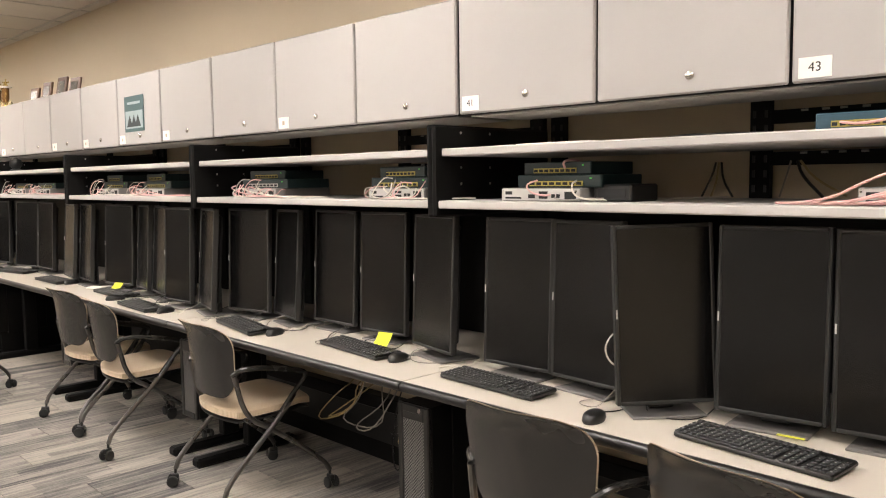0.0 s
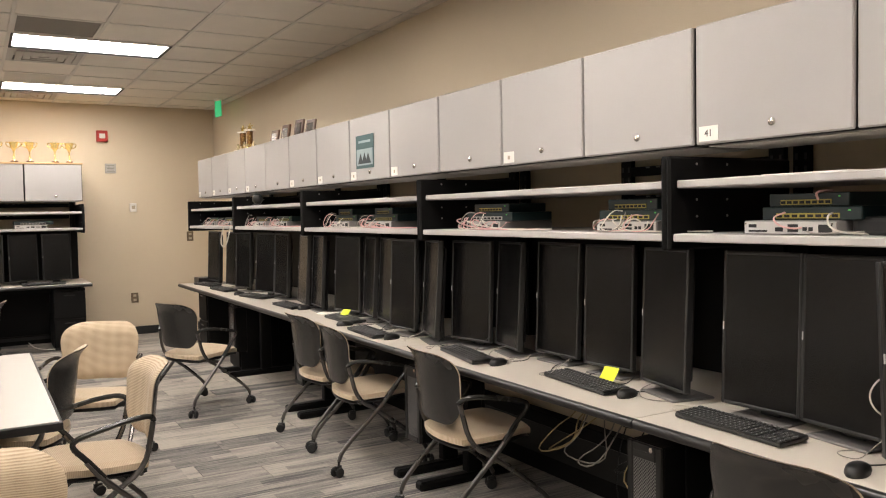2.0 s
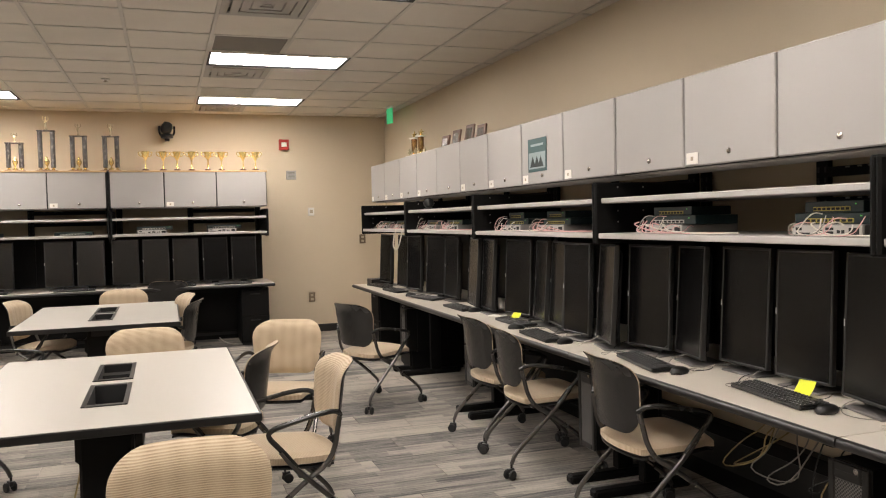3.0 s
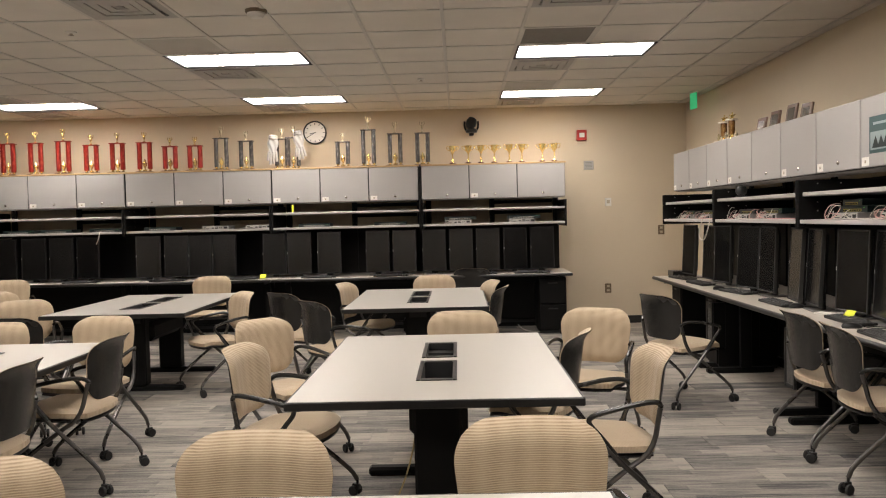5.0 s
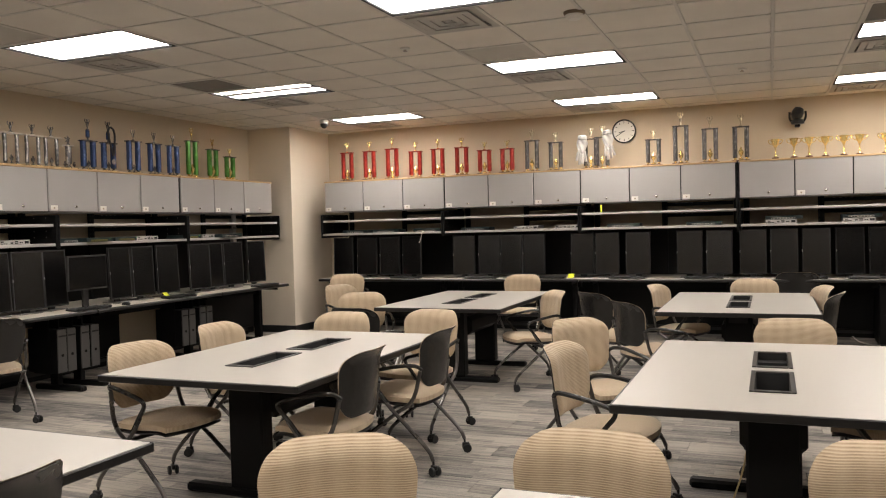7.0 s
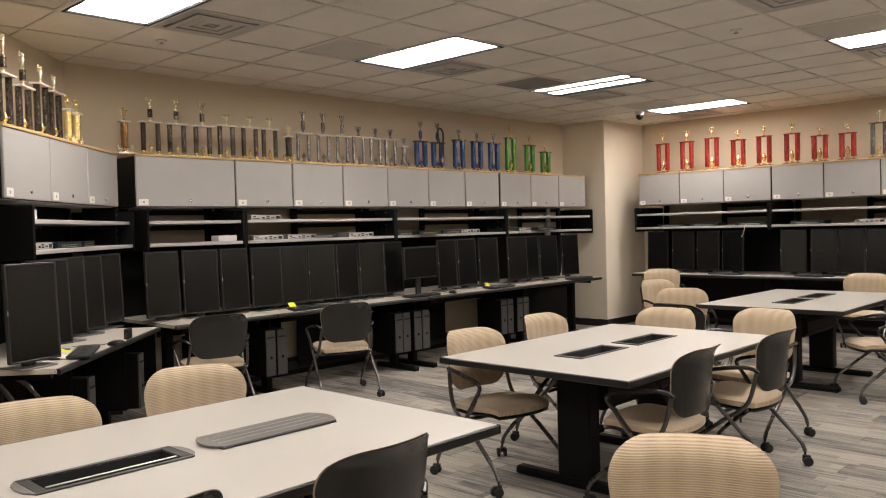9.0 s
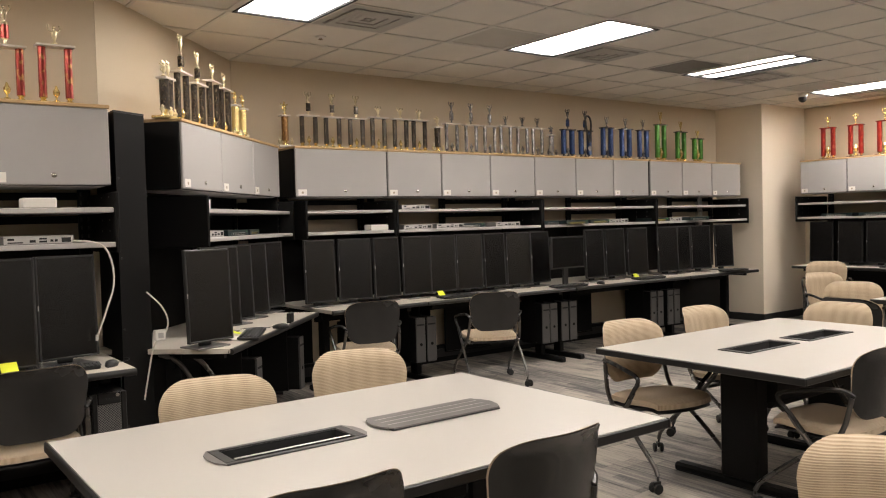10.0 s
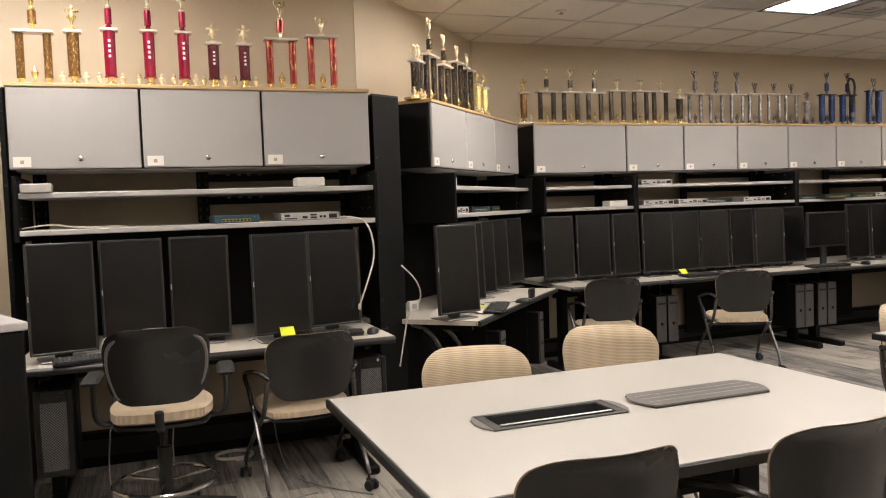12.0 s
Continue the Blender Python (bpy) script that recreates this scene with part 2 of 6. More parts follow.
M = dict(
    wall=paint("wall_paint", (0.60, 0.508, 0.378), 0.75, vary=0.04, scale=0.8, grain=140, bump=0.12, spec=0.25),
    tile=paint("ceiling_tile", (0.72, 0.675, 0.61), 0.95, vary=0.06, scale=2.0, grain=160, bump=0.5, spec=0.1),
    tbar=paint("ceiling_grid", (0.60, 0.565, 0.515), 0.5, vary=0.04, bump=0),
    rubber=paint("black_rubber", (0.012, 0.012, 0.0115), 0.7, vary=0.15),
    carpet=carpet_material("carpet_plank", "object"), carpet2=carpet_material("carpet_rest", "island"),
    under=paint("carpet_seam", (0.05, 0.05, 0.05), 0.95, spec=0.1),
    door=paint("grey_door", (0.385, 0.368, 0.352), 0.42, vary=0.05, scale=1.6, grain=400, bump=0.10, spec=0.4, per=0.12),
    black=paint("black_metal", (0.0042, 0.004, 0.0039), 0.55, vary=0.2, scale=4, grain=200, bump=0.05, spec=0.17),
    shelf=paint("grey_laminate", (0.44, 0.42, 0.40), 0.45, vary=0.05, scale=2, grain=150, bump=0.03),
    desk=paint("desk_laminate", (0.56, 0.51, 0.44), 0.38, vary=0.08, scale=1.2, grain=220, bump=0.03, per=0.1),
    table=paint("table_laminate", (0.48, 0.455, 0.415), 0.33, vary=0.05, scale=1.4, grain=260, bump=0.03, per=0.1),
    edge=paint("black_edge", (0.010, 0.0095, 0.009), 0.36, vary=0.2),
    plastic=paint("black_plastic", (0.010, 0.0098, 0.0095), 0.36, vary=0.2, scale=6, grain=300, bump=0.08),
    chairback=paint("chair_shell", (0.021, 0.0202, 0.0192), 0.25, vary=0.18, scale=4, grain=350, bump=0.12, per=0.1),
    screen=paint("screen_glass", (0.0042, 0.004, 0.004), 0.25, vary=0.2, scale=2.0, grain=20, bump=0, spec=0.5),
    bezel=paint("monitor_bezel", (0.018, 0.0175, 0.017), 0.42, vary=0.15),
    keys=paint("key_caps", (0.008, 0.008, 0.008), 0.5, vary=0.2),
    emblem=paint("emblem_silver", (0.55, 0.54, 0.52), 0.4, vary=0.05),
    legend=paint("key_legend", (0.30, 0.30, 0.30), 0.6),
    tube=paint("dark_steel_tube", (0.12, 0.114, 0.108), 0.28, metal=0.85, vary=0.1),
    chrome=paint("chrome", (0.62, 0.60, 0.57), 0.16, metal=1.0, vary=0.05, bump=0),
    fabric=fabric_material("beige_fabric", "Z"), seatfabric=fabric_material("beige_seat_fabric", "Y"), perforated=mesh_grille_material(),
    gold=paint("gold_metal", (0.84, 0.66, 0.28), 0.26, metal=0.75, vary=0.1, bump=0),
    silver=flecked("silver_foil", (0.16, 0.155, 0.155), (0.50, 0.47, 0.43), 0.5, 60.0),
    red=flecked("red_foil", (0.30, 0.020, 0.013), (0.44, 0.075, 0.042), 0.54, 40.0),
    crimson=paint("crimson_foil", (0.27, 0.008, 0.035), 0.22, metal=0.4, vary=0.3, scale=20, bump=0.05),
    blue=paint("blue_foil", (0.04, 0.072, 0.18), 0.25, metal=0.4, vary=0.3, scale=20, bump=0.05),
    green=paint("green_foil", (0.07, 0.22, 0.03), 0.25, metal=0.4, vary=0.3, scale=20, bump=0.05),
    slate=flecked("slate_foil", (0.078, 0.071, 0.068), (0.26, 0.235, 0.215), 0.53, 50.0),
    bronze=flecked("brown_gold_foil", (0.18, 0.085, 0.025), (0.50, 0.31, 0.10), 0.54, 110.0),
    marble=paint("white_marble", (0.72, 0.66, 0.58), 0.3, vary=0.15, scale=12, bump=0),
    wood=paint("pale_wood", (0.52, 0.35, 0.17), 0.5, vary=0.15, scale=3, grain=40, stretch=(1, 12, 12)),
    walnut=paint("walnut", (0.11, 0.05, 0.025), 0.4, vary=0.3, scale=6, stretch=(1, 8, 1)),
    white=paint("white_plastic", (0.70, 0.67, 0.62), 0.45, vary=0.04),
    paper=paint("paper", (0.80, 0.77, 0.71), 0.8, vary=0.03),
    ink=paint("black_ink", (0.03, 0.03, 0.03), 0.8, vary=0.1),
    sticky=paint("yellow_note", (0.72, 0.78, 0.04), 0.75, vary=0.05),
    steel=paint("brushed_steel", (0.50, 0.48, 0.45), 0.35, metal=0.7, vary=0.12, scale=8, stretch=(1, 1, 6)),
    router=paint("router_grey", (0.20, 0.19, 0.18), 0.45, vary=0.1, scale=10),
    teal=paint("teal_case", (0.004, 0.014, 0.015), 0.45, vary=0.15),
    bluecase=paint("blue_case", (0.022, 0.062, 0.088), 0.45, vary=0.15),
    port=paint("yellow_ports", (0.32, 0.26, 0.05), 0.5, vary=0.2),
    pink=paint("pink_cable", (0.62, 0.36, 0.34), 0.5, vary=0.1), cablewhite=paint("white_cable", (0.60, 0.56, 0.49), 0.5, vary=0.1),
    cablegrey=paint("grey_cable", (0.26, 0.24, 0.21), 0.55, vary=0.1), cabletan=paint("tan_cable", (0.40, 0.30, 0.14), 0.55, vary=0.1),
    alarm=paint("alarm_red", (0.42, 0.03, 0.02), 0.4, vary=0.1), tan=paint("tan_plate", (0.40, 0.34, 0.25), 0.5, vary=0.06),
    brown=paint("brown_plate", (0.14, 0.10, 0.06), 0.5, vary=0.1),
    cloth=paint("white_cloth", (0.35, 0.335, 0.31), 0.9, vary=0.06, grain=90, bump=0.3),
    lens=lens_material(), exit=glow("exit_green", (0.05, 0.60, 0.24), 0.42),
    poster=paint("poster_teal", (0.035, 0.085, 0.088), 0.5, vary=0.1), posterpale=paint("poster_pale", (0.28, 0.35, 0.36), 0.5, vary=0.1),
    grille=paint("grille_dark", (0.17, 0.155, 0.14), 0.6, vary=0.1, grain=300, bump=0.4),
    vent=paint("vent_grey", (0.40, 0.38, 0.35), 0.5, vary=0.08), dark=paint("dark_recess", (0.01, 0.01, 0.01), 0.8, vary=0.1),
    towergrey=paint("tower_grey", (0.075, 0.073, 0.071), 0.4, metal=0.3, vary=0.1), returnpale=paint("return_pale", (0.50, 0.47, 0.42), 0.7, vary=0.08, grain=300, bump=0.4),
    umber=flecked("umber_foil", (0.026, 0.019, 0.014), (0.17, 0.125, 0.07), 0.53, 110.0), trough=paint("trough_black", (0.03, 0.029, 0.028), 0.42, metal=0.2, vary=0.1), lidgrey=paint("lid_grey", (0.17, 0.16, 0.152), 0.4, metal=0.3, vary=0.1),
    # wall paint made paler, to stand in for strong light on the column
    cream=paint("wall_paint_lit", (0.79, 0.70, 0.57), 0.7, vary=0.04, scale=0.8, grain=140, bump=0.12, spec=0.25),
    redgold=flecked("red_gold_foil", (0.26, 0.03, 0.02), (0.42, 0.24, 0.08), 0.54, 45.0), maroon=paint("maroon_foil", (0.10, 0.012, 0.018), 0.25, metal=0.4, vary=0.3, scale=20, bump=0.05),
    palegold=paint("pale_gold", (0.86, 0.76, 0.52), 0.28, metal=0.6, vary=0.08, bump=0),
    led=glow("led_green", (0.1, 0.6, 0.1), 0.15),
)


# ---- mesh helpers ----
class Shape:
    """Collects faces for one mesh."""

    def __init__(self):
        self.v, self.f = [], []

    def add(self, vs, fs):
        n = len(self.v)
        self.v += [tuple(p) for p in vs]
        self.f += [tuple(i + n for i in q) for q in fs]
        return self

    def box(self, x0, y0, z0, x1, y1, z1, c=0.0):
        lo, hi = (x0, y0, z0), (x1, y1, z1)
        if c <= 0:
            vs = [(lo[0] if i & 1 else hi[0], lo[1] if i & 2 else hi[1], lo[2] if i & 4 else hi[2]) for i in range(8)]
            return self.add(vs, [(0, 1, 3, 2), (4, 6, 7, 5), (0, 4, 5, 1), (2, 3, 7, 6), (0, 2, 6, 4), (1, 5, 7, 3)])
        c = min(c, 0.49 * min(x1 - x0, y1 - y0, z1 - z0))
        vs, at = [], {}
        for sx in (0, 1):
            for sy in (0, 1):
                for sz in (0, 1):
                    s = (sx, sy, sz)
                    for ax in range(3):
                        p = [(hi[k] - (0 if k == ax else c)) if s[k] else (lo[k] + (0 if k == ax else c)) for k in range(3)]
                        at[s, ax] = len(vs)
                        vs.append(p)
        fs = []
        for ax in range(3):
            b, d = (ax + 1) % 3, (ax + 2) % 3
            for s in (0, 1):
                def key(i, j):
                    k = [0, 0, 0]
                    k[ax], k[b], k[d] = s, i, j
                    return tuple(k)
                q = [at[key(0, 0), ax], at[key(1, 0), ax], at[key(1, 1), ax], at[key(0, 1), ax]]
                fs.append(q if s else q[::-1])
            for i in (0, 1):
                for j in (0, 1):
                    def key2(a):
                        k = [0, 0, 0]
                        k[ax], k[b], k[d] = a, i, j
                        return tuple(k)
                    q = [at[key2(0), b], at[key2(1), b], at[key2(1), d], at[key2(0), d]]
                    fs.append(q if i != j else q[::-1])
        for sx in (0, 1):
            for sy in (0, 1):
                for sz in (0, 1):
                    q = [at[(sx, sy, sz), k] for k in range(3)]
                    fs.append(q if (sx + sy + sz) % 2 else q[::-1])
        return self.add(vs, fs)

    def tube(self, pts, r, n=8, rounds=3):
        """A round bar along pts, with its corners rounded."""
        pts = [Vector(p) for p in pts]
        for _ in range(rounds):
            out = [pts[0]]
            for a, b in zip(pts, pts[1:]):
                out += [a.lerp(b, 0.25), a.lerp(b, 0.75)]
            pts = out + [pts[-1]]
            if len(pts) > 60:
                break
        slim = [pts[0]]
        for i in range(1, len(pts) - 1):
            d0, d1 = pts[i] - slim[-1], pts[i + 1] - pts[i]
            if d0.length > 1e-5 and d1.length > 1e-5 and d0.angle(d1) > 0.03:
                slim.append(pts[i])
        slim.append(pts[-1])
        pts = slim
        vs, fs, side = [], [], None
        for i, p in enumerate(pts):
            d = (pts[min(i + 1, len(pts) - 1)] - pts[max(i - 1, 0)]).normalized()
            if side is None:
                side = d.orthogonal().normalized()
            side = (side - d * side.dot(d)).normalized()
            up = d.cross(side)
            for k in range(n):
                a = 2 * math.pi * k / n
                vs.append(p + r * (math.cos(a) * side + math.sin(a) * up))
        for i in range(len(pts) - 1):
            for k in range(n):
                fs.append((i * n + k, i * n + (k + 1) % n, (i + 1) * n + (k + 1) % n, (i + 1) * n + k))
        fs += [tuple(range(n))[::-1], tuple(range((len(pts) - 1) * n, len(pts) * n))]
        return self.add(vs, fs)

    def lathe(self, prof, x=0, y=0, z=0, n=16, turn=None, caps=True):
        """A turned shape from rows of radius and height."""
        vs, fs = [], []
        for r, h in prof:
            for k in range(n):
                a = 2 * math.pi * k / n
                vs.append(Vector((r * math.cos(a), r * math.sin(a), h)))
        if turn:
            vs = [turn @ p for p in vs]
        vs = [p + Vector((x, y, z)) for p in vs]
        for i in range(len(prof) - 1):
            for k in range(n):
                fs.append((i * n + k, i * n + (k + 1) % n, (i + 1) * n + (k + 1) % n, (i + 1) * n + k))
        if caps:
            fs += [tuple(range(n))[::-1], tuple(range((len(prof) - 1) * n, len(prof) * n))]
        return self.add(vs, fs)

    def prism(self, outline, z0, z1):
        n = len(outline)
        vs = [(x, y, z0) for x, y in outline] + [(x, y, z1) for x, y in outline]
        fs = [tuple(range(n))[::-1], tuple(range(n, 2 * n))] + [(i, (i + 1) % n, n + (i + 1) % n, n + i) for i in range(n)]
        return self.add(vs, fs)

    def pad(self, point, nu, nv, t0, t1, pillow=False):
        """A closed cushion: point(s, t) gives a place and its normal over the square -1..1."""
        vs, fs = [], []
        for off in (t0, t1):
            for i in range(nu + 1):
                for j in range(nv + 1):
                    s, t = 2 * i / nu - 1, 2 * j / nv - 1
                    p, nrm = point(s, t)
                    e = max(abs(s), abs(t))
                    k = 1.0 if e < 0.85 else 1.0 - 0.45 * ((e - 0.85) / 0.15) ** 2
                    mid = (t0 + t1) / 2
                    vs.append(p + nrm * ((t0 + (off - t0) * (1 - 0.97 * e ** 9)) if pillow else mid + (off - mid) * k))
        w = nv + 1
        size = (nu + 1) * w
        for i in range(nu):
            for j in range(nv):
                a = i * w + j
                fs.append((a, a + 1, a + w + 1, a + w))
                fs.append((size + a, size + a + w, size + a + w + 1, size + a + 1))
        ring = [i * w for i in range(nu)] + [nu * w + j for j in range(nv)] + [i * w + nv for i in range(nu, 0, -1)] + [j for j in range(nv, 0, -1)]
        for a, b in zip(ring, ring[1:] + ring[:1]):
            fs.append((a, b, size + b, size + a))
        return self.add(vs, fs)

    def moved(self, m):
        self.v = [tuple(m @ Vector(p)) for p in self.v]
        return self

    def join(self, other):
        return self.add(other.v, other.f)

    def mesh(self, name, material, smooth=35):
        me = bpy.data.meshes.new(name)
        me.from_pydata(self.v, [], self.f)
        bm = bmesh.new()
        bm.from_mesh(me)
        bmesh.ops.recalc_face_normals(bm, faces=bm.faces)
        bm.to_mesh(me)
        bm.free()
        me.materials.append(material)
        if smooth:
            me.polygons.foreach_set("use_smooth", [True] * len(me.polygons))
            me.set_sharp_from_angle(angle=radians(smooth))
        return me


def part(name, shape, material, parent, label="", at=None):
    ob = new(name, shape.mesh(name, M[material]))
    ob.parent = parent
    if at is not None:
        ob.matrix_basis = at
    if label:
        ob["label"] = label
    return ob


def again(ob, parent, at):
    """The same part once more, on the same mesh."""
    o = new(ob.name.split(".")[0], ob.data)
    o.parent, o.matrix_basis = parent, at
    if "label" in ob:
        o["label"] = ob["label"]
    return o


def thing(name, label, category, at=None, group=""):
    ob = new(name)
    ob.empty_display_size = 0.1
    if at is not None:
        ob.matrix_basis = at
    return tagged(ob, label, category, group)


def solid(name, shape, material, label, category="", kind="", at=None, group=""):
    ob = new(name, shape.mesh(name, M[material]))
    if at is not None:
        ob.matrix_basis = at
    return tagged(ob, label, category, group, kind)


def letters(text, size, material, parent, at):
    cu = bpy.data.curves.new("text", "FONT")
    cu.body, cu.size, cu.align_x, cu.align_y, cu.extrude = text, size, "CENTER", "CENTER", 0.0004
    tmp = bpy.data.objects.new("text", cu)
    me = bpy.data.meshes.new_from_object(tmp)
    me.materials.append(M[material])
    bpy.data.objects.remove(tmp)
    ob = new("number", me)
    ob.parent, ob.matrix_basis = parent, at
    return ob


# ---- the room ----
CEIL = 2.92
XR, YB, XL, XN, YS = 2.52, 11.0, -7.66, -6.05, -2.6      # wall faces: right, back, left, near left, behind
COLX, COLY = -6.95, 9.93
T = 0.2


def wall(name, outline, z0=0.0, z1=CEIL + 0.25, mat="wall"):
    return solid(name, Shape().prism(outline, z0, z1), mat, "tan painted plaster wall", kind="structure")


wall("wall_east", [(XR, YS - T), (XR + T, YS - T), (XR + T, YB + T), (XR, YB + T)])
wall("wall_north", [(COLX - 0.002, YB), (XR - 0.002, YB), (XR - 0.002, YB + T), (COLX - 0.002, YB + T)])
# the column's paler colour carries the lamplight on its east side
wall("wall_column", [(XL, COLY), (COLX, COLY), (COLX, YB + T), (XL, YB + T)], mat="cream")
wall("wall_west", [(XL - T, 2.72), (XL, 2.83), (XL, YB + T), (XL - T, YB + T)])
wall("wall_diagonal", [(XN, 1.328), (XL - 0.002, 2.826), (XL - 0.14, 2.68), (XN - 0.14, 1.19)])
wall("wall_west_near", [(XN - T, YS - T), (XN, YS - T), (XN, 1.325), (XN - T, 1.18)])
wall("wall_south", [(XN + 0.002, YS - T), (XR - 0.002, YS - T), (XR - 0.002, YS), (XN + 0.002, YS)])


def baseboard(name, a, b, inward):
    d = Vector((b[0] - a[0], b[1] - a[1], 0))
    m = Matrix.Translation((a[0], a[1], 0)) @ Matrix.Rotation(math.atan2(d.y, d.x), 4, "Z")
    s = Shape().box(0, 0.0, 0, d.length, inward * 0.012, 0.1, 0.003) if inward > 0 else Shape().box(0, inward * 0.012, 0, d.length, 0.0, 0.1, 0.003)
    solid(name, s, "rubber", "black rubber cove base along the wall", kind="structure", at=m)


baseboard("baseboard_north", (COLX + 0.02, YB), (XR - 0.02, YB), -1)
baseboard("baseboard_east", (XR, YS + 0.02), (XR, YB - 0.02), 1)
baseboard("baseboard_column", (COLX, COLY), (COLX, YB - 0.02), -1)
baseboard("baseboard_column_front", (XL + 0.02, COLY), (COLX + 0.01, COLY), -1)
baseboard("baseboard_west", (XL, 2.86), (XL, COLY - 0.02), -1)
baseboard("baseboard_west_near", (XN, YS + 0.02), (XN, 1.3), -1)

# ceiling: lay-in tiles between T-bars, one mesh, openings where fixtures sit
GX, GY, TILE = -0.02, 7.09, 0.61
# the last troffer is added out of view to brighten the near west wall
LIGHTS = [(i, j) for i in (-6.12, -3.07, -0.02) for j in (-0.23, 2.21, 4.65, 7.09, 9.53) if (i, j) != (-6.12, -0.23)] + [(-5.51, -0.84)]
taken, mids = set(), set()
for x, y in LIGHTS:
    i, j = round((x - GX) / TILE), round((y - GY) / TILE)
    mids.add((i, j))
    taken |= {(i, j), (i + 1, j), (i, j + 1), (i, j - 1)}
cs, bars = Shape(), Shape()
NI, NJ = range(-13, 5), range(-17, 8)
rng = random.Random(4)
for i in NI:
    for j in NJ:
        if (i, j) in taken:
            continue
        x, y, d = GX + i * TILE, GY + j * TILE, rng.uniform(-0.0015, 0.0015)
        cs.box(x + 0.013, y + 0.013, CEIL + 0.004 + d, x + TILE - 0.013, y + TILE - 0.013, CEIL + 0.02, 0.003)
ceiling = solid("ceiling", cs, "tile", "white mineral fibre lay-in ceiling tiles", kind="structure")
for i in list(NI) + [5]:
    x = GX + i * TILE
    for j in NJ:
        if (i - 1, j) not in mids:
            bars.box(x - 0.012, GY + j * TILE - 0.012, CEIL - 0.002, x + 0.012, GY + (j + 1) * TILE - 0.012, CEIL + 0.012)
for j in list(NJ) + [8]:
    y = GY + j * TILE
    for i in NI:
        bars.box(GX + i * TILE + 0.013, y - 0.012, CEIL - 0.001, GX + (i + 1) * TILE - 0.013, y + 0.012, CEIL + 0.012)
solid("ceiling_grid", bars, "tbar", "white metal ceiling grid", kind="structure")
solid("ceiling_slab", Shape().box(XL - 0.3, YS - 0.3, CEIL + 0.26, XR + 0.3, YB + 0.3, CEIL + 0.3), "grille", "dark slab over the ceiling", kind="structure")


def ceiling_light(stripes=False):
    ob = thing("ceiling_light", "recessed fluorescent troffer with prismatic lens, switched on", "ceiling light", group="ceiling lights")
    W, D = 2 * TILE, TILE
    fr = Shape()
    for a in ((0.013, 0.013, W - 0.013, 0.034), (0.013, D - 0.034, W - 0.013, D - 0.013), (0.013, 0.034, 0.034, D - 0.034), (W - 0.034, 0.034, W - 0.013, D - 0.034)):
        fr.box(a[0], a[1], -0.004, a[2], a[3], 0.05)
    part("frame", fr, "black", ob, "black metal frame")
    part("housing", Shape().box(0.02, 0.02, 0.052, W - 0.02, D - 0.02, 0.1), "vent", ob)
    if stripes:
        for k in (0, 1):
            part("lens", Shape().box(0.036, 0.06 + k * 0.29, 0.01, W - 0.036, 0.06 + k * 0.29 + 0.16, 0.016), "lens", ob)
        part("louver", Shape().box(0.036, 0.222, 0.012, W - 0.036, 0.348, 0.03), "grille", ob)
    else:
        part("lens", Shape().box(0.036, 0.036, 0.008, W - 0.036, D - 0.036, 0.014), "lens", ob)
    return ob


def return_grille(dark):
    ob = thing("return_grille", "square grey perforated return air panel in the ceiling", "air grille", group="return grilles")
    part("frame", Shape().box(0.013, 0.013, 0.0, TILE - 0.013, 0.03, 0.012).box(0.013, TILE - 0.03, 0, TILE - 0.013, TILE - 0.013, 0.012)
         .box(0.013, 0.03, 0, 0.03, TILE - 0.03, 0.012).box(TILE - 0.03, 0.03, 0, TILE - 0.013, TILE - 0.03, 0.012), "tbar", ob)
    part("panel", Shape().box(0.03, 0.03, 0.006, TILE - 0.03, TILE - 0.03, 0.014), "grille" if dark else "returnpale", ob)
    return ob


def supply_vent():
    ob = thing("supply_vent", "square white louvred supply air diffuser in the ceiling", "air vent", group="supply vents")
    part("backing", Shape().box(0.013, 0.013, 0.05, TILE - 0.013, TILE - 0.013, 0.06), "vent", ob)

    def ring(a, w, z0, z1):
        b = TILE - a
        return Shape().box(a, a, z0, b, a + w, z1).box(a, b - w, z0, b, b, z1).box(a, a + w, z0, a + w, b - w, z1).box(b - w, a + w, z0, b, b - w, z1)
    part("frame", ring(0.013, 0.05, -0.002, 0.012), "vent", ob)
    for k in range(3):
        part("louvre", ring(0.078 + 0.065 * k, 0.053, -0.010 + 0.004 * k, -0.002 + 0.004 * k), "vent", ob)
    part("centre", Shape().box(0.283, 0.283, 0.0, TILE - 0.283, TILE - 0.283, 0.01), "vent", ob)
    return ob


protos = {}
for x, y in LIGHTS:
    two = (x, y) == (-6.12, 7.09)
    if two:
        ceiling_light(True).matrix_basis = pose(x, y, CEIL)
    elif "l" in protos:
        copy_thing(protos["l"], pose(x, y, CEIL))
    else:
        protos["l"] = ceiling_light()
        protos["l"].matrix_basis = pose(x, y, CEIL)
    for key, fn, dy in (("r", return_grille, -TILE), ("s", supply_vent, TILE)):
        if key == "r" and y == 7.09 and x != -3.07:
            return_grille(True).matrix_basis = pose(x, y + dy, CEIL)
            continue
        if key in protos:
            copy_thing(protos[key], pose(x, y + dy, CEIL))
        else:
            protos[key] = fn(False) if key == "r" else fn()
            protos[key].matrix_basis = pose(x, y + dy, CEIL)


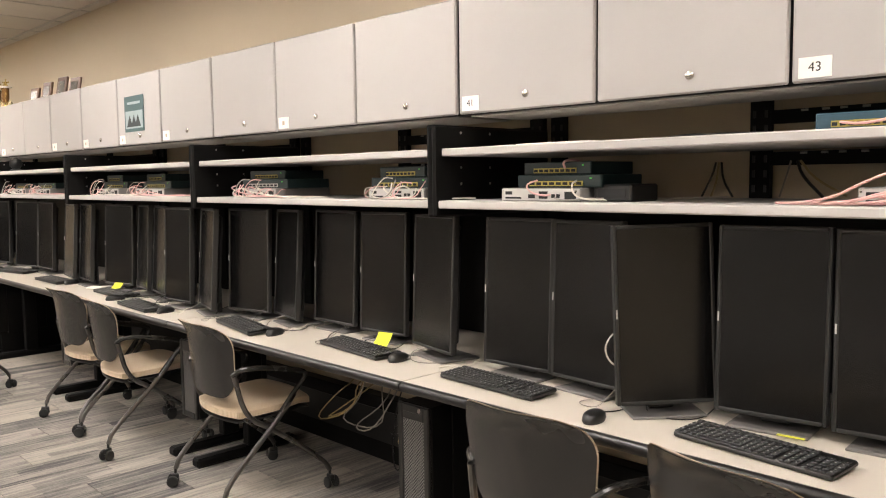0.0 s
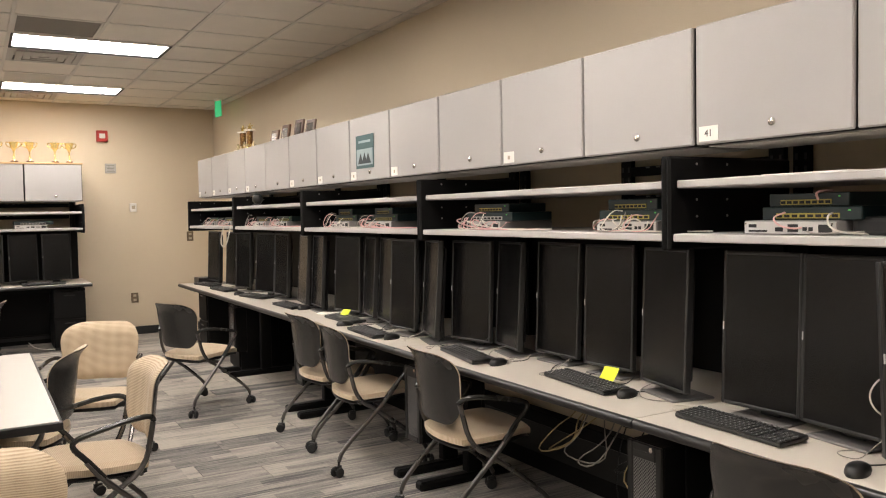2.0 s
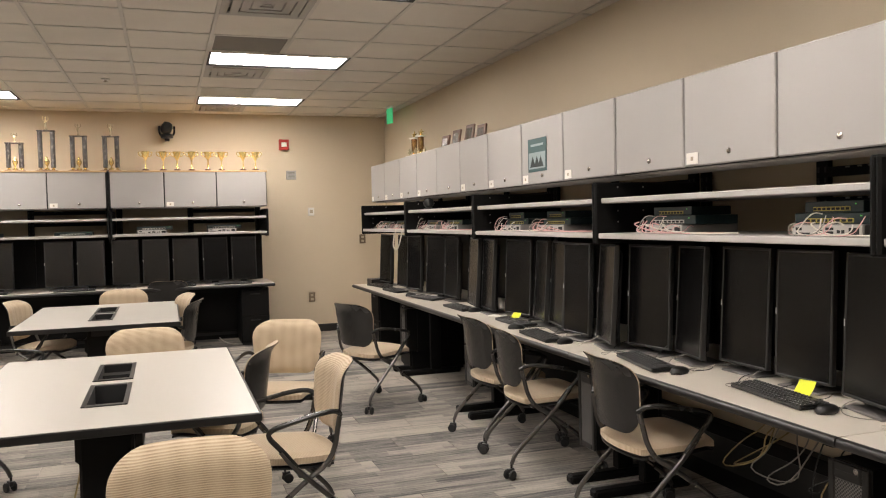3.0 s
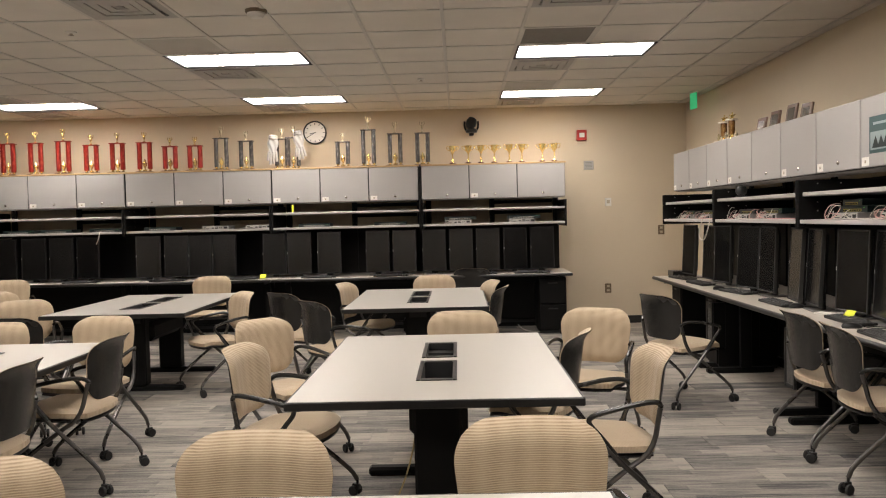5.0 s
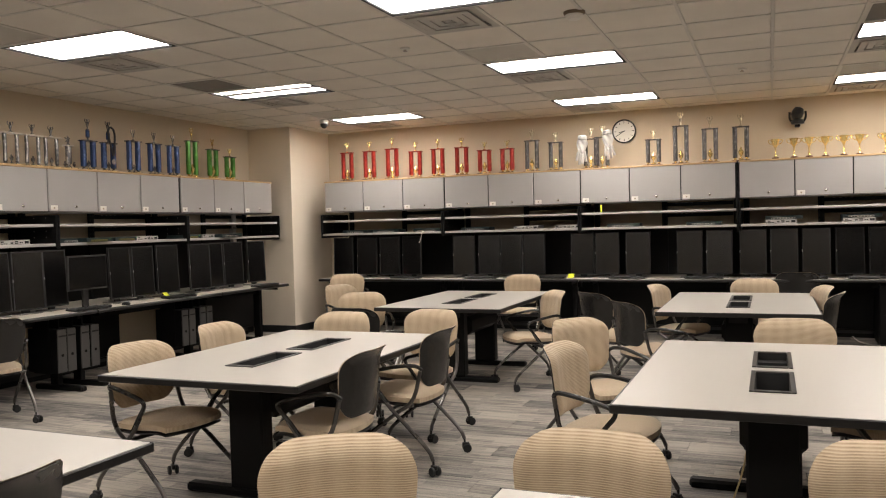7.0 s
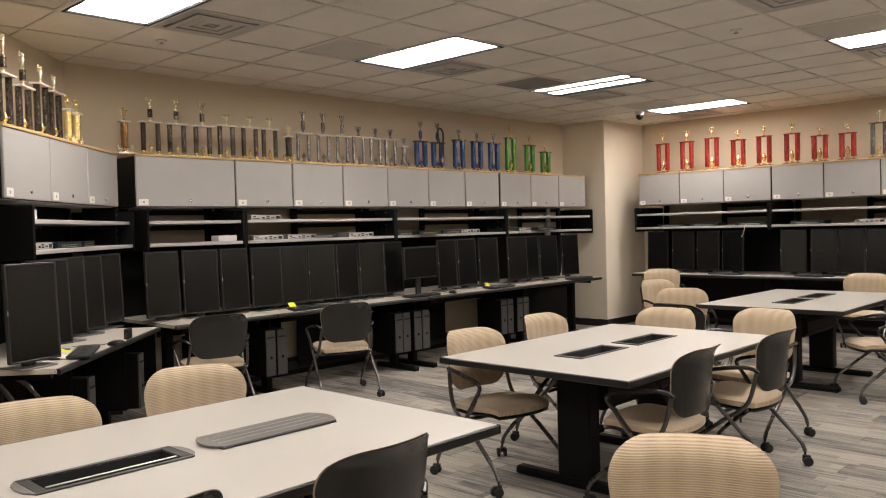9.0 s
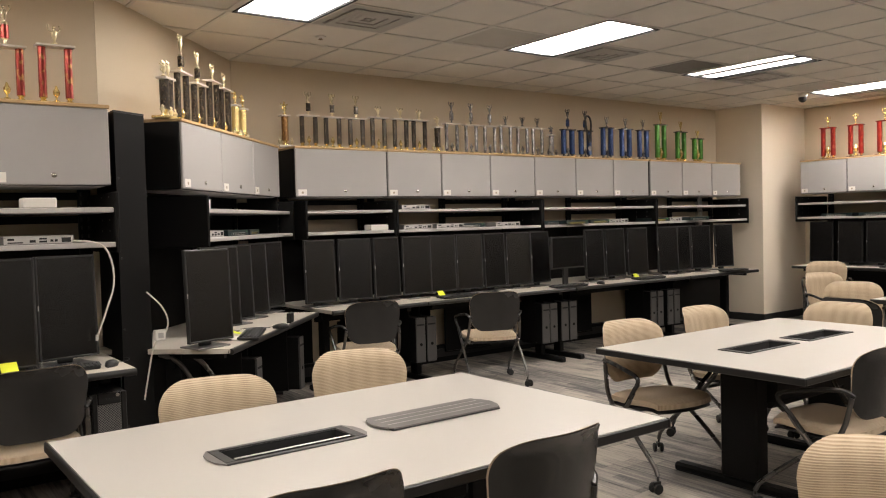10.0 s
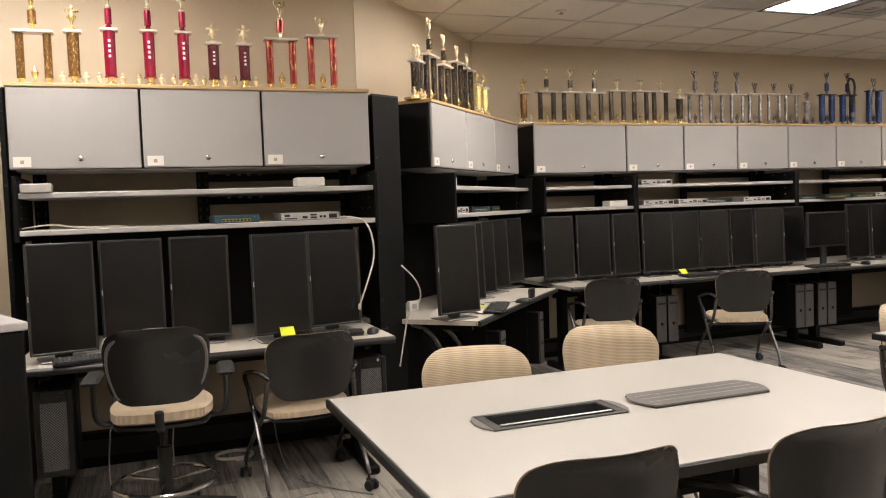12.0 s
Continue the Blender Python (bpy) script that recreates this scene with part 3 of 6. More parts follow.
def smoke_detector(x, y):
    ob = thing("smoke_detector", "round white smoke detector on the ceiling", "smoke detector", pose(x, y, CEIL))
    part("base", Shape().lathe([(0.075, 0.003), (0.075, -0.012), (0.068, -0.018)], n=24), "brown", ob, "dark mounting base")
    part("chamber", Shape().lathe([(0.062, -0.0185), (0.062, -0.032), (0.04, -0.05), (0.01, -0.052)], n=24), "white", ob, "white domed cover")


smoke_detector(-1.9, 5.74)
for x, y in ((-3.4, 6.19), (-6.45, 3.08), (-3.9, 3.4), (-0.9, 8.6)):
    ob = thing("sprinkler", "small white sprinkler head in the ceiling", "sprinkler", pose(x, y, CEIL), group="sprinklers")
    part("escutcheon", Shape().lathe([(0.04, 0.003), (0.04, -0.006), (0.03, -0.01)], n=16), "white", ob)
    part("deflector", Shape().lathe([(0.012, -0.01), (0.012, -0.02), (0.02, -0.023)], n=12), "chrome", ob)
ob = thing("dome_camera", "black security dome camera on the ceiling", "camera dome", pose(-6.2, 9.62, CEIL))
part("mount", Shape().lathe([(0.06, 0.003), (0.06, -0.03), (0.05, -0.04)], n=20), "white", ob)
part("dome", Shape().lathe([(0.05, -0.04), (0.05, -0.06), (0.04, -0.085), (0.02, -0.1), (0.002, -0.104)], n=20), "plastic", ob)


# ---- wall runs: overhead cabinets, shelves, desks ----
# a run's own frame: x to the right as one faces it, y towards the wall, y = 0 at the cabinet fronts
ZC0, ZC1 = 1.705, 2.123          # overhead cabinets
ZS0, ZS1 = 1.396, 1.584          # shelf tops
DESK = 0.76
RUNS = dict(
    east=dict(m=pose(1.893, 9.311, 0, 0, 0, -90), wall=0.627, desk=-0.272, ledge=False),
    north=dict(m=pose(0.80, 10.25, 0, 0, 0, 0), wall=0.75, desk=-0.20, ledge=True),
    west=dict(m=pose(-7.146, 3.168, 0, 0, 0, 90), wall=0.514, desk=-0.56, ledge=True),
    diagonal=dict(m=pose(-5.82, 1.755, 0, 0, 0, 137), wall=0.47, desk=-0.42, ledge=True),
    near=dict(m=pose(-5.48, -0.64, 0, 0, 0, 90), wall=0.57, desk=-0.45, ledge=True),
)


def local(run, u, v=0.0, z=0.0, turn=0.0):
    return RUNS[run]["m"] @ pose(u, v, z, 0, 0, turn)


def overhead_cabinet(run, u0, splits, cards, texts=None, depth=0.42):
    """splits: the door seams from u0; cards: which doors carry a number card."""
    ob = thing("overhead_cabinet", "grey steel overhead cabinet with closed flipper doors and black case", "wall cabinet", local(run, u0, 0, ZC0), group="overhead cabinets")
    w, h = splits[-1], ZC1 - ZC0
    body = Shape().box(0, 0.022, 0.0, w, depth, h, 0.004)
    part("body", body, "black", ob, "black steel case")
    part("underside", Shape().box(0.03, 0.04, -0.006, w - 0.03, depth - 0.03, -0.001), "shelf", ob)
    edges = [0.0] + splits
    for k, (a, b) in enumerate(zip(edges, edges[1:])):
        a2, b2 = a + 0.006, b - 0.006
        d = part("door", Shape().box(a2, 0, 0.002, b2, 0.02, h - 0.001, 0.005), "door", ob)
        c = (a2 + b2) / 2 + 0.02
        part("lock", Shape().lathe([(0.013, -0.003), (0.013, 0.004), (0.009, 0.007), (0.004, 0.0075)], c, -0.001, 0.052, 14, Matrix.Rotation(radians(90), 3, "X")), "chrome", d)
        if k in cards:
            x = a2 + 0.018
            cd = part("card", Shape().box(x, -0.0025, 0.012, x + 0.082, -0.0005, 0.064), "paper", d, "white number card")
            if texts and k in texts:
                letters(texts[k], 0.034, "ink", cd, pose(x + 0.041, -0.0032, 0.038, 90))
            else:
                t = Shape().box(x + 0.032, -0.0034, 0.028, x + 0.050, -0.0026, 0.046)
                part("bar", t, "tan", cd)
    return ob


def shelf_unit(run, u0, u1, depth=0.45):
    """Open shelf pair between black end panels, on slotted uprights."""
    ob = thing("shelf_unit", "black steel rack with two grey laminate shelves above the monitors", "shelf", local(run, u0), group="shelf racks")
    w, y0, back = u1 - u0, -0.085, RUNS[run]["wall"] - 0.06
    for x in (0.0, w - 0.022):
        p = part("end_panel", Shape().box(x, y0 - 0.012, ZS0 - 0.06, x + 0.022, back, ZC0 - 0.035, 0.008), "black", ob, "black steel end panel")
        for yy in (0.04, 0.2):
            for zz in (ZS0 + 0.06, ZS0 + 0.12, ZS1 + 0.06):
                sx = x + 0.0225 if x == 0 else x - 0.0005
                p2 = Shape().lathe([(0.005, -0.001), (0.005, 0.001)], sx, yy, zz, 8, Matrix.Rotation(radians(90), 3, "Y"))
                part("bolt", p2, "steel", p)
    for name, z in (("lower_shelf", ZS0), ("upper_shelf", ZS1)):
        yy = y0 if z == ZS0 else y0 + 0.02
        part(name, Shape().box(0.024, yy, z - 0.028, w - 0.024, back, z, 0.004), "shelf", ob, "grey laminate shelf")
    n = 3 if w > 1.2 else 2
    for k in range(n):
        x = 0.03 + (w - 0.11) * k / (n - 1)
        up = Shape().box(x, back + 0.004, 0.76, x + 0.07, back + 0.03, ZC0 + 0.1)
        u = part("upright", up, "black", ob, "black slotted upright")
        holes = Shape()
        for q in range(6):
            holes.box(x + 0.010, back + 0.001, ZS0 + 0.02 + q * 0.05, x + 0.020, back + 0.0035, ZS0 + 0.045 + q * 0.05)
            holes.box(x + 0.050, back + 0.001, ZS0 + 0.02 + q * 0.05, x + 0.060, back + 0.0035, ZS0 + 0.045 + q * 0.05)
        part("perforation", holes, "trough", u)["kind"] = "stuff"
    for z in (ZS1 + 0.06, ZS0 + 0.11):
        part("crossbar", Shape().box(0.09 + (w - 0.11) / 2 * (n - 2), back + 0.006, z, w - 0.085, back + 0.028, z + 0.045), "black", ob)
        for q in range(4):
            xq = 0.09 + (w - 0.11) / 2 * (n - 2) + (0.2, 0.32, 0.42, 0.54)[q] * (w - 0.17) / n
            part("clip", Shape().box(xq, back + 0.002, z + 0.036, xq + 0.022, back + 0.0055, z + 0.043), "vent", ob)
    part("back_panel", Shape().box(0.001, back + 0.032, 0.70, w - 0.001, back + 0.04, ZS0 - 0.03), "black", ob)
    return ob


def desk(run, u0, u1):
    """Worktop on T legs with a beam at the back."""
    R = RUNS[run]
    front, back = R["desk"], R["wall"] - 0.03
    ob = thing("desk", "beige laminate worktop with black bullnose edge on black steel legs", "desk", local(run, u0), group="wall desks")
    w = u1 - u0
    part("worktop", Shape().box(0.002, front + 0.016, DESK - 0.030, w - 0.002, back, DESK, 0.002), "desk", ob)
    part("edge", Shape().tube([(0.002, front + 0.014, DESK - 0.019), (w - 0.002, front + 0.014, DESK - 0.019)], 0.0185, 12), "edge", ob, "black bullnose edge")
    for x in (0.10, w - 0.16):
        leg = part("leg", Shape().box(x, front + 0.36, 0.05, x + 0.06, front + 0.46, DESK - 0.03, 0.006), "black", ob)
        part("foot", Shape().box(x - 0.005, front + 0.06, 0.0, x + 0.065, min(front + 0.66, back), 0.05, 0.012), "black", leg)
        part("bracket", Shape().box(x + 0.01, front + 0.10, DESK - 0.075, x + 0.05, min(front + 0.66, back), DESK - 0.031), "black", leg)
    part("beam", Shape().box(0.05, front + 0.40, DESK - 0.13, w - 0.05, front + 0.43, DESK - 0.032), "black", ob)
    return ob


def ledge(run, u0, u1):
    d = RUNS[run]["wall"] - 0.03
    solid("display_ledge", Shape().box(u0, -0.006, ZC1 + 0.001, u1, d, ZC1 + 0.02, 0.003), "wood", "pale wooden board laid along the cabinet tops", "ledge", at=local(run, 0))


def tall_panel(label, m, w, d, z0, z1):
    """A folded steel panel: sheet, capped top, kick strip and a column of bolts down its front edge."""
    ob = thing("filler_panel", label, "panel", m)
    part("sheet", Shape().box(0, 0, z0 + (0.06 if z0 == 0 else 0), w, d, z1 - 0.012, 0.004), "black", ob)
    part("top_cap", Shape().box(-0.002, -0.002, z1 - 0.0115, w + 0.002, d + 0.002, z1, 0.003), "edge", ob)
    if z0 == 0:
        part("kick_strip", Shape().box(0.004, 0.006, 0, w - 0.004, d - 0.006, 0.0595), "rubber", ob)
    for k in range(6):
        part("bolt", Shape().lathe([(0.006, -0.001), (0.006, 0.003), (0.003, 0.0035)], w / 2, -0.001, z0 + 0.12 + k * (z1 - z0 - 0.24) / 5, 8, Matrix.Rotation(radians(90), 3, "X")), "trough", ob)
    return ob


# east: units of three doors from the far end
W3 = 1.7922
for k in range(6):
    d = W3 / 3
    cards = {0: (0, 1, 2), 1: (0, 2), 2: (0, 1, 2), 3: (1,), 4: (0, 2)}.get(k, (0, 2))
    overhead_cabinet("east", k * W3, [d, 2 * d, W3 - 0.004], cards, {4: {0: "41", 2: "43"}}.get(k), 0.36)
for k in range(6):
    u = -0.137 + k * 1.8145
    shelf_unit("east", u, u + 1.8125)
    desk("east", (0.07 if k == 0 else u + 0.01), u + 1.8225)
# north
for a, seams, cards in ((-7.40, [0.62, 1.24, 1.856], (0, 1, 2)), (-5.535, [0.62, 1.24, 1.851], (0, 1, 2)), (-3.68, [0.61, 1.22, 1.845], (0, 1, 2)), (-1.80, [0.60, 1.20, 1.80], (1,))):
    overhead_cabinet("north", a, seams, cards)
    ledge("north", a + 0.002, a + seams[-1] + 0.01)
for a, b in ((-7.42, -5.54), (-5.535, -3.685), (-3.68, -1.81), (-1.805, 0.0)):
    shelf_unit("north", a, b)
    desk("north", a, b + (0.045 if b == 0.0 else 0))
tall_panel("black steel filler between two cabinets", local("north", -1.832), 0.026, 0.45, ZS0 - 0.1, ZC1 + 0.012)
# west
for a, seams in ((0.0, [0.935]), (0.938, [0.625, 1.247, 1.862]), (2.80, [0.622, 1.238, 1.865]), (4.69, [0.62, 1.235, 1.875])):
    overhead_cabinet("west", a, seams, range(len(seams)))
    ledge("west", a + 0.002, a + seams[-1])
for a, b in ((0.04, 0.965), (0.97, 2.815), (2.82, 4.69), (4.695, 6.60)):
    shelf_unit("west", a, b)
for a, b in ((0.02, 0.96), (0.97, 2.81), (2.82, 4.68), (4.69, 6.07)):
    desk("west", a, b)
# diagonal
overhead_cabinet("diagonal", 0.0, [0.635, 1.27, 1.9], (0, 1, 2), depth=0.40)
ledge("diagonal", 0.0, 1.9)
shelf_unit("diagonal", 0.14, 1.98)
desk("diagonal", -0.35, 1.49)
corner = thing("corner_post", "tall black steel corner post between two cabinet runs", "panel")
POST = [(-5.54, 1.285), (-5.65, 1.48), (-5.98, 1.42), (-5.98, 1.285)]
part("sheet", Shape().prism(POST, 0.0, ZC1 - 0.006), "black", corner)
part("top_cap", Shape().prism(POST, ZC1 - 0.0055, ZC1 + 0.005), "edge", corner)
for z in (0.35, 0.9, 1.3, 1.75):
    part("bolt", Shape().lathe([(0.006, -0.001), (0.006, 0.004)], -5.539, 1.30, z, 8, Matrix.Rotation(radians(90), 3, "Y")), "trough", corner)
solid("back_panel", Shape().box(-0.11, 0.432, 0.0, 1.93, 0.452, ZC1 - 0.01), "black", "tall black steel back panel behind the corner desk", "panel", at=local("diagonal", 0))
tall_panel("tall black steel filler panel beside the corner cabinet", local("diagonal", 1.905, 0.03), 0.02, 0.27, 0.0, ZC1)
# near
overhead_cabinet("near", 0.0, [0.635, 1.268, 1.888], (0, 1, 2))
ledge("near", 0.0, 1.89)
shelf_unit("near", 0.02, 1.90)
desk("near", 0.02, 1.86)
tall_panel("tall black steel side panel beside the cabinets", local("near", -0.031, 0.02), 0.026, 0.48, 0.0, ZC1)


for run, u0, u1, h in (("east", 0.1, 10.9, 0.34), ("west", 0.1, 6.5, 0.17), ("near", 0.0, 1.86, 0.2), ("north", -7.3, 0.0, 0.17)):
    d = RUNS[run]["wall"]
    ob = thing("cable_raceway", "black steel cable raceway along the foot of the wall", "raceway", local(run, u0))
    part("channel", Shape().box(0, d - 0.09, 0.0, u1 - u0, d - 0.014, h, 0.005), "black", ob)
    part("cover", Shape().box(0.01, d - 0.094, h * 0.3, u1 - u0 - 0.01, d - 0.0905, h * 0.8), "plastic", ob)


def modesty_panel(run, u0, u1, v, z0, z1):
    """Folded steel sheet under a desk: sheet, bottom flange and hanging brackets."""
    ob = thing("modesty_panel", "black steel modesty panel under the desk", "panel", local(run, u0, v))
    w = u1 - u0
    part("sheet", Shape().box(0, 0, z0, w, 0.02, z1, 0.004), "black", ob)
    part("flange", Shape().box(0.004, -0.022, z0, w - 0.004, -0.0005, z0 + 0.012, 0.003), "black", ob)
    for k in range(max(2, int(w / 0.9))):
        x = 0.05 + (w - 0.13) * k / max(1, int(w / 0.9) - 1)
        part("bracket", Shape().box(x, -0.012, z1 - 0.09, x + 0.03, -0.0005, z1 + 0.028, 0.003), "plastic", ob)


for run, u0, u1 in (("east", 0.2, 4.3), ("north", -7.2, -0.1), ("west", 1.85, 2.45), ("west", 3.1, 4.05), ("west", 4.75, 6.74)):
    modesty_panel(run, u0, u1, RUNS[run]["wall"] - 0.12, 0.1, 0.70)
modesty_panel("west", -0.34, 0.35, 0.46, 0.02, 0.70)
ob = thing("file_pedestal", "black steel drawer pedestal under the end of the desk", "pedestal", local("north", -0.36))
part("case", Shape().box(0, -0.05, 0.03, 0.34, 0.5, 0.70, 0.005), "black", ob)
for k in range(2):
    dr = part("drawer", Shape().box(0.008, -0.068, 0.05 + 0.32 * k, 0.332, -0.0505, 0.355 + 0.32 * k, 0.004), "black", ob)
    part("pull", Shape().box(0.11, -0.078, 0.30 + 0.32 * k, 0.23, -0.0685, 0.315 + 0.32 * k, 0.003), "plastic", dr)
part("plinth", Shape().box(0.01, -0.04, 0, 0.33, 0.49, 0.029), "rubber", ob)
for u in (0.12, 1.32):
    copy_thing(ob, local("east", u))


frame_ob = thing("tube_trestle", "bent steel tube trestle under the corner desk", "trestle", pose(-5.60, 0, 0))
for pts in ([(0, 1.50, 0.727), (0, 1.60, 0.69), (0, 1.69, 0.56), (0, 1.75, 0.36), (0, 1.77, 0.02)], [(0, 1.64, 0.727), (0, 1.76, 0.66), (0, 1.87, 0.47), (0, 1.93, 0.24), (0, 1.94, 0.02)]):
    leg = part("leg", Shape().tube(pts, 0.014, 10, 3), "tube", frame_ob, "bent dark steel tube")
    part("glide", Shape().lathe([(0.02, 0), (0.02, 0.012), (0.014, 0.02)], 0, pts[-1][1], 0, 12), "rubber", leg)


# ---- monitors ----
def monitor(lean):
    ob = thing("monitor", "black widescreen monitor turned upright, switched off", "monitor", group="upright monitors")
    w, h, z = 0.304, 0.536, 0.038
    back = Matrix.Translation((0, 0, z)) @ Matrix.Rotation(radians(-lean), 4, "X") @ Matrix.Translation((0, 0, -z))
    fr = Shape()
    fr.box(-w / 2, -0.012, z, -w / 2 + 0.012, 0.016, z + h, 0.003).box(w / 2 - 0.012, -0.012, z, w / 2, 0.016, z + h, 0.003)
    fr.box(-w / 2 + 0.012, -0.012, z, w / 2 - 0.012, 0.016, z + 0.012, 0.003).box(-w / 2 + 0.012, -0.012, z + h - 0.012, w / 2 - 0.012, 0.016, z + h, 0.003)
    b = part("bezel", fr, "bezel", ob, "", back)
    part("emblem", Shape().box(-w / 2 + 0.003, -0.0132, z + 0.26, -w / 2 + 0.008, -0.0122, z + 0.287), "emblem", b, "silver emblem bar")
    part("screen", Shape().box(-w / 2 + 0.0115, -0.009, z + 0.0115, w / 2 - 0.0115, 0.012, z + h - 0.0115), "screen", ob, "dark glass screen", back)
    part("back_cover", Shape().box(-w / 2 + 0.02, 0.0162, z + 0.03, w / 2 - 0.02, 0.045, z + h - 0.03, 0.015), "plastic", ob, "", back)
    part("neck", Shape().box(-0.04, 0.05, 0.0095, 0.04, 0.075, z + 0.33, 0.005), "bezel", ob)
    part("base", Shape().box(-0.112, -0.034, 0.0, 0.112, 0.150, 0.009, 0.003), "lidgrey", ob, "flat grey stand foot")
    return ob


mon, first = monitor(2.5), [True]
steep, first_steep = monitor(3.5), [True]


def put(proto, flag, m):
    if flag[0]:
        flag[0] = False
        proto.matrix_basis = m
        return proto
    return copy_thing(proto, m)


# x, y, turn: world places of the screens on the desks
SCREENS_E = [(1.955, 1.917, 2), (1.937, 1.61, -8), (1.90, 1.288, 49), (1.965, 1.009, 6.8), (1.98, 0.69, 4), (1.96, 2.36, -13), (2.05, 2.77, 1), (2.06, 3.14, 2), (2.0, 3.46, -13), (1.97, 3.76, 11), (1.88, 4.05, -15), (1.88, 4.37, 1),
             (1.95, 4.76, -11), (1.98, 5.06, -12), (1.97, 5.40, 12), (1.91, 5.83, -7), (1.91, 6.14, -8), (1.98, 6.84, 2), (1.95, 7.2, 15), (1.93, 7.8, 10), (1.93, 8.2, 5), (1.93, 8.9, 8)]
for x, y, a in SCREENS_E:
    roll = -1.2 if a == 49 else (y * 7) % 1.6 - 0.8
    if a > 12 or (a < -1.5 and y > 3.4):
        put(steep, first_steep, pose(x, y, DESK, 0, roll, -90 + a))
    else:
        put(mon, first, pose(x, y, DESK, 0, roll, -90 + a))
for x, a in ((-6.38, 5), (-6.0, 6), (-5.64, 5), (-5.3, -6), (-4.52, 12), (-4.16, 4), (-3.85, 0), (-3.54, 0), (-2.9, -3), (-2.58, 9), (-2.2, 0), (-1.58, 3), (-1.24, -3), (-0.86, 2), (-0.52, 0), (-0.18, -2), (0.17, 10), (0.51, 5)):
    put(mon, first, pose(x, 10.36, DESK, 0, 0, a))
for x, y, a in ((-6.95, 3.28, 4), (-6.95, 3.62, -10), (-6.93, 3.94, 9), (-6.92, 4.26, -4), (-6.94, 4.57, 0), (-6.95, 4.9, -4), (-6.95, 5.22, 8), (-6.95, 5.54, -8), (-6.97, 5.86, 8), (-6.93, 6.64, 2), (-6.92, 6.96, -2), (-6.92, 7.34, -8),
                (-6.90, 7.86, -12), (-6.92, 8.18, 6), (-6.90, 8.50, -12), (-6.90, 8.98, -10)):
    put(mon, first, pose(x, y, DESK, 0, 0, 90 + a))
for u, v, a in ((-0.30, -0.27, -32), (0.30, -0.10, -30), (0.72, -0.04, -30), (1.10, -0.03, -26), (1.5, -0.04, -20)):
    put(mon, first, local("diagonal", u, v, DESK, a))
for x, y, a in ((-5.19, -0.405, 11), (-5.296, -0.084, 9), (-5.365, 0.248, -6), (-5.214, 0.652, 4), (-5.37, 0.976, 11)):
    put(mon, first, pose(x, y, DESK, 0, 0, 90 + a))
# one screen left in its wide position
wide = thing("monitor", "black widescreen monitor standing level, switched off", "monitor", pose(-6.74, 6.03, DESK, 0, 0, 94))
wf = part("bezel", Shape().box(-0.255, 0, 0.185, 0.255, 0.03, 0.515, 0.006), "bezel", wide)
part("screen", Shape().box(-0.24, -0.003, 0.20, 0.24, -0.0005, 0.50), "screen", wide)
part("neck", Shape().box(-0.035, 0.032, 0.012, 0.035, 0.06, 0.3, 0.004), "bezel", wide)
part("base", Shape().box(-0.12, -0.06, 0, 0.12, 0.12, 0.012, 0.004), "bezel", wide)


# ---- keyboards, mice, notes ----
def keyboard():
    ob = thing("keyboard", "black full-size keyboard lying on the desk", "keyboard", group="keyboards")
    tilt = Shape().box(-0.22, -0.066, 0.002, 0.22, 0.066, 0.018, 0.005)
    part("case", tilt, "plastic", ob, "", pose(0, 0, 0.004, 3))
    ks = Shape()
    lg = Shape()
    for r in range(6):
        y = 0.052 - r * 0.0195 - (0.006 if r else 0)
        for c0, n in ((-0.212, 15), (0.083, 3), (0.149, 4)):
            if r == 0 and n == 4:
                continue
            for c in range(n):
                if r == 5 and n == 15:
                    if 3 < c < 10:
                        continue
                x = c0 + c * 0.0192
                ks.box(x, y - 0.0165, 0.0185, x + 0.0168, y, 0.0235, 0.002)
                lg.add([(x + 0.005, y - 0.008, 0.0237), (x + 0.0095, y - 0.008, 0.0237), (x + 0.0095, y - 0.004, 0.0237), (x + 0.005, y - 0.004, 0.0237)], [(0, 1, 2, 3)])
        if r == 5:
            ks.box(-0.135, y - 0.0165, 0.0185, -0.02, y, 0.0235, 0.002)
    k = part("keys", ks, "keys", ob, "", pose(0, 0, 0.004, 3))
    k["kind"] = "stuff"
    part("legends", lg, "legend", k)["kind"] = "stuff"
    return ob


def mouse():
    ob = thing("mouse", "black corded computer mouse", "mouse", group="mice")

    def pt(s, t):
        x, y = 0.031 * s * math.sqrt(1 - 0.48 * t * t), 0.058 * t * math.sqrt(1 - 0.48 * s * s)
        e = math.hypot(x / 0.0315, y / 0.0585)
        return Vector((x, y, 0.0055)), Vector((0, 0, 0.025 * math.sqrt(max(0.0, 1 - min(e, 1.0) ** 2.4)) * (1 - 0.22 * t) + 0.003))
    sh = Shape().pad(pt, 12, 16, 0, 1)
    sh2 = Shape().prism([(0.029 * math.cos(a), 0.055 * math.sin(a)) for a in [2 * math.pi * i / 24 for i in range(24)]], 0.0, 0.006)
    part("shell", sh, "plastic", ob)
    part("underbody", sh2, "bezel", ob)
    part("cord", Shape().tube([(0, 0.055, 0.012), (0.01, 0.09, 0.003), (0.05, 0.14, 0.003), (0.03, 0.22, 0.003), (-0.03, 0.27, 0.003)], 0.002, 6, 2), "plastic", ob)
    part("wheel", Shape().lathe([(0.008, -0.004), (0.008, 0.004)], 0, 0.03, 0.018, 12, Matrix.Rotation(radians(90), 3, "Y")), "rubber", ob)
    return ob


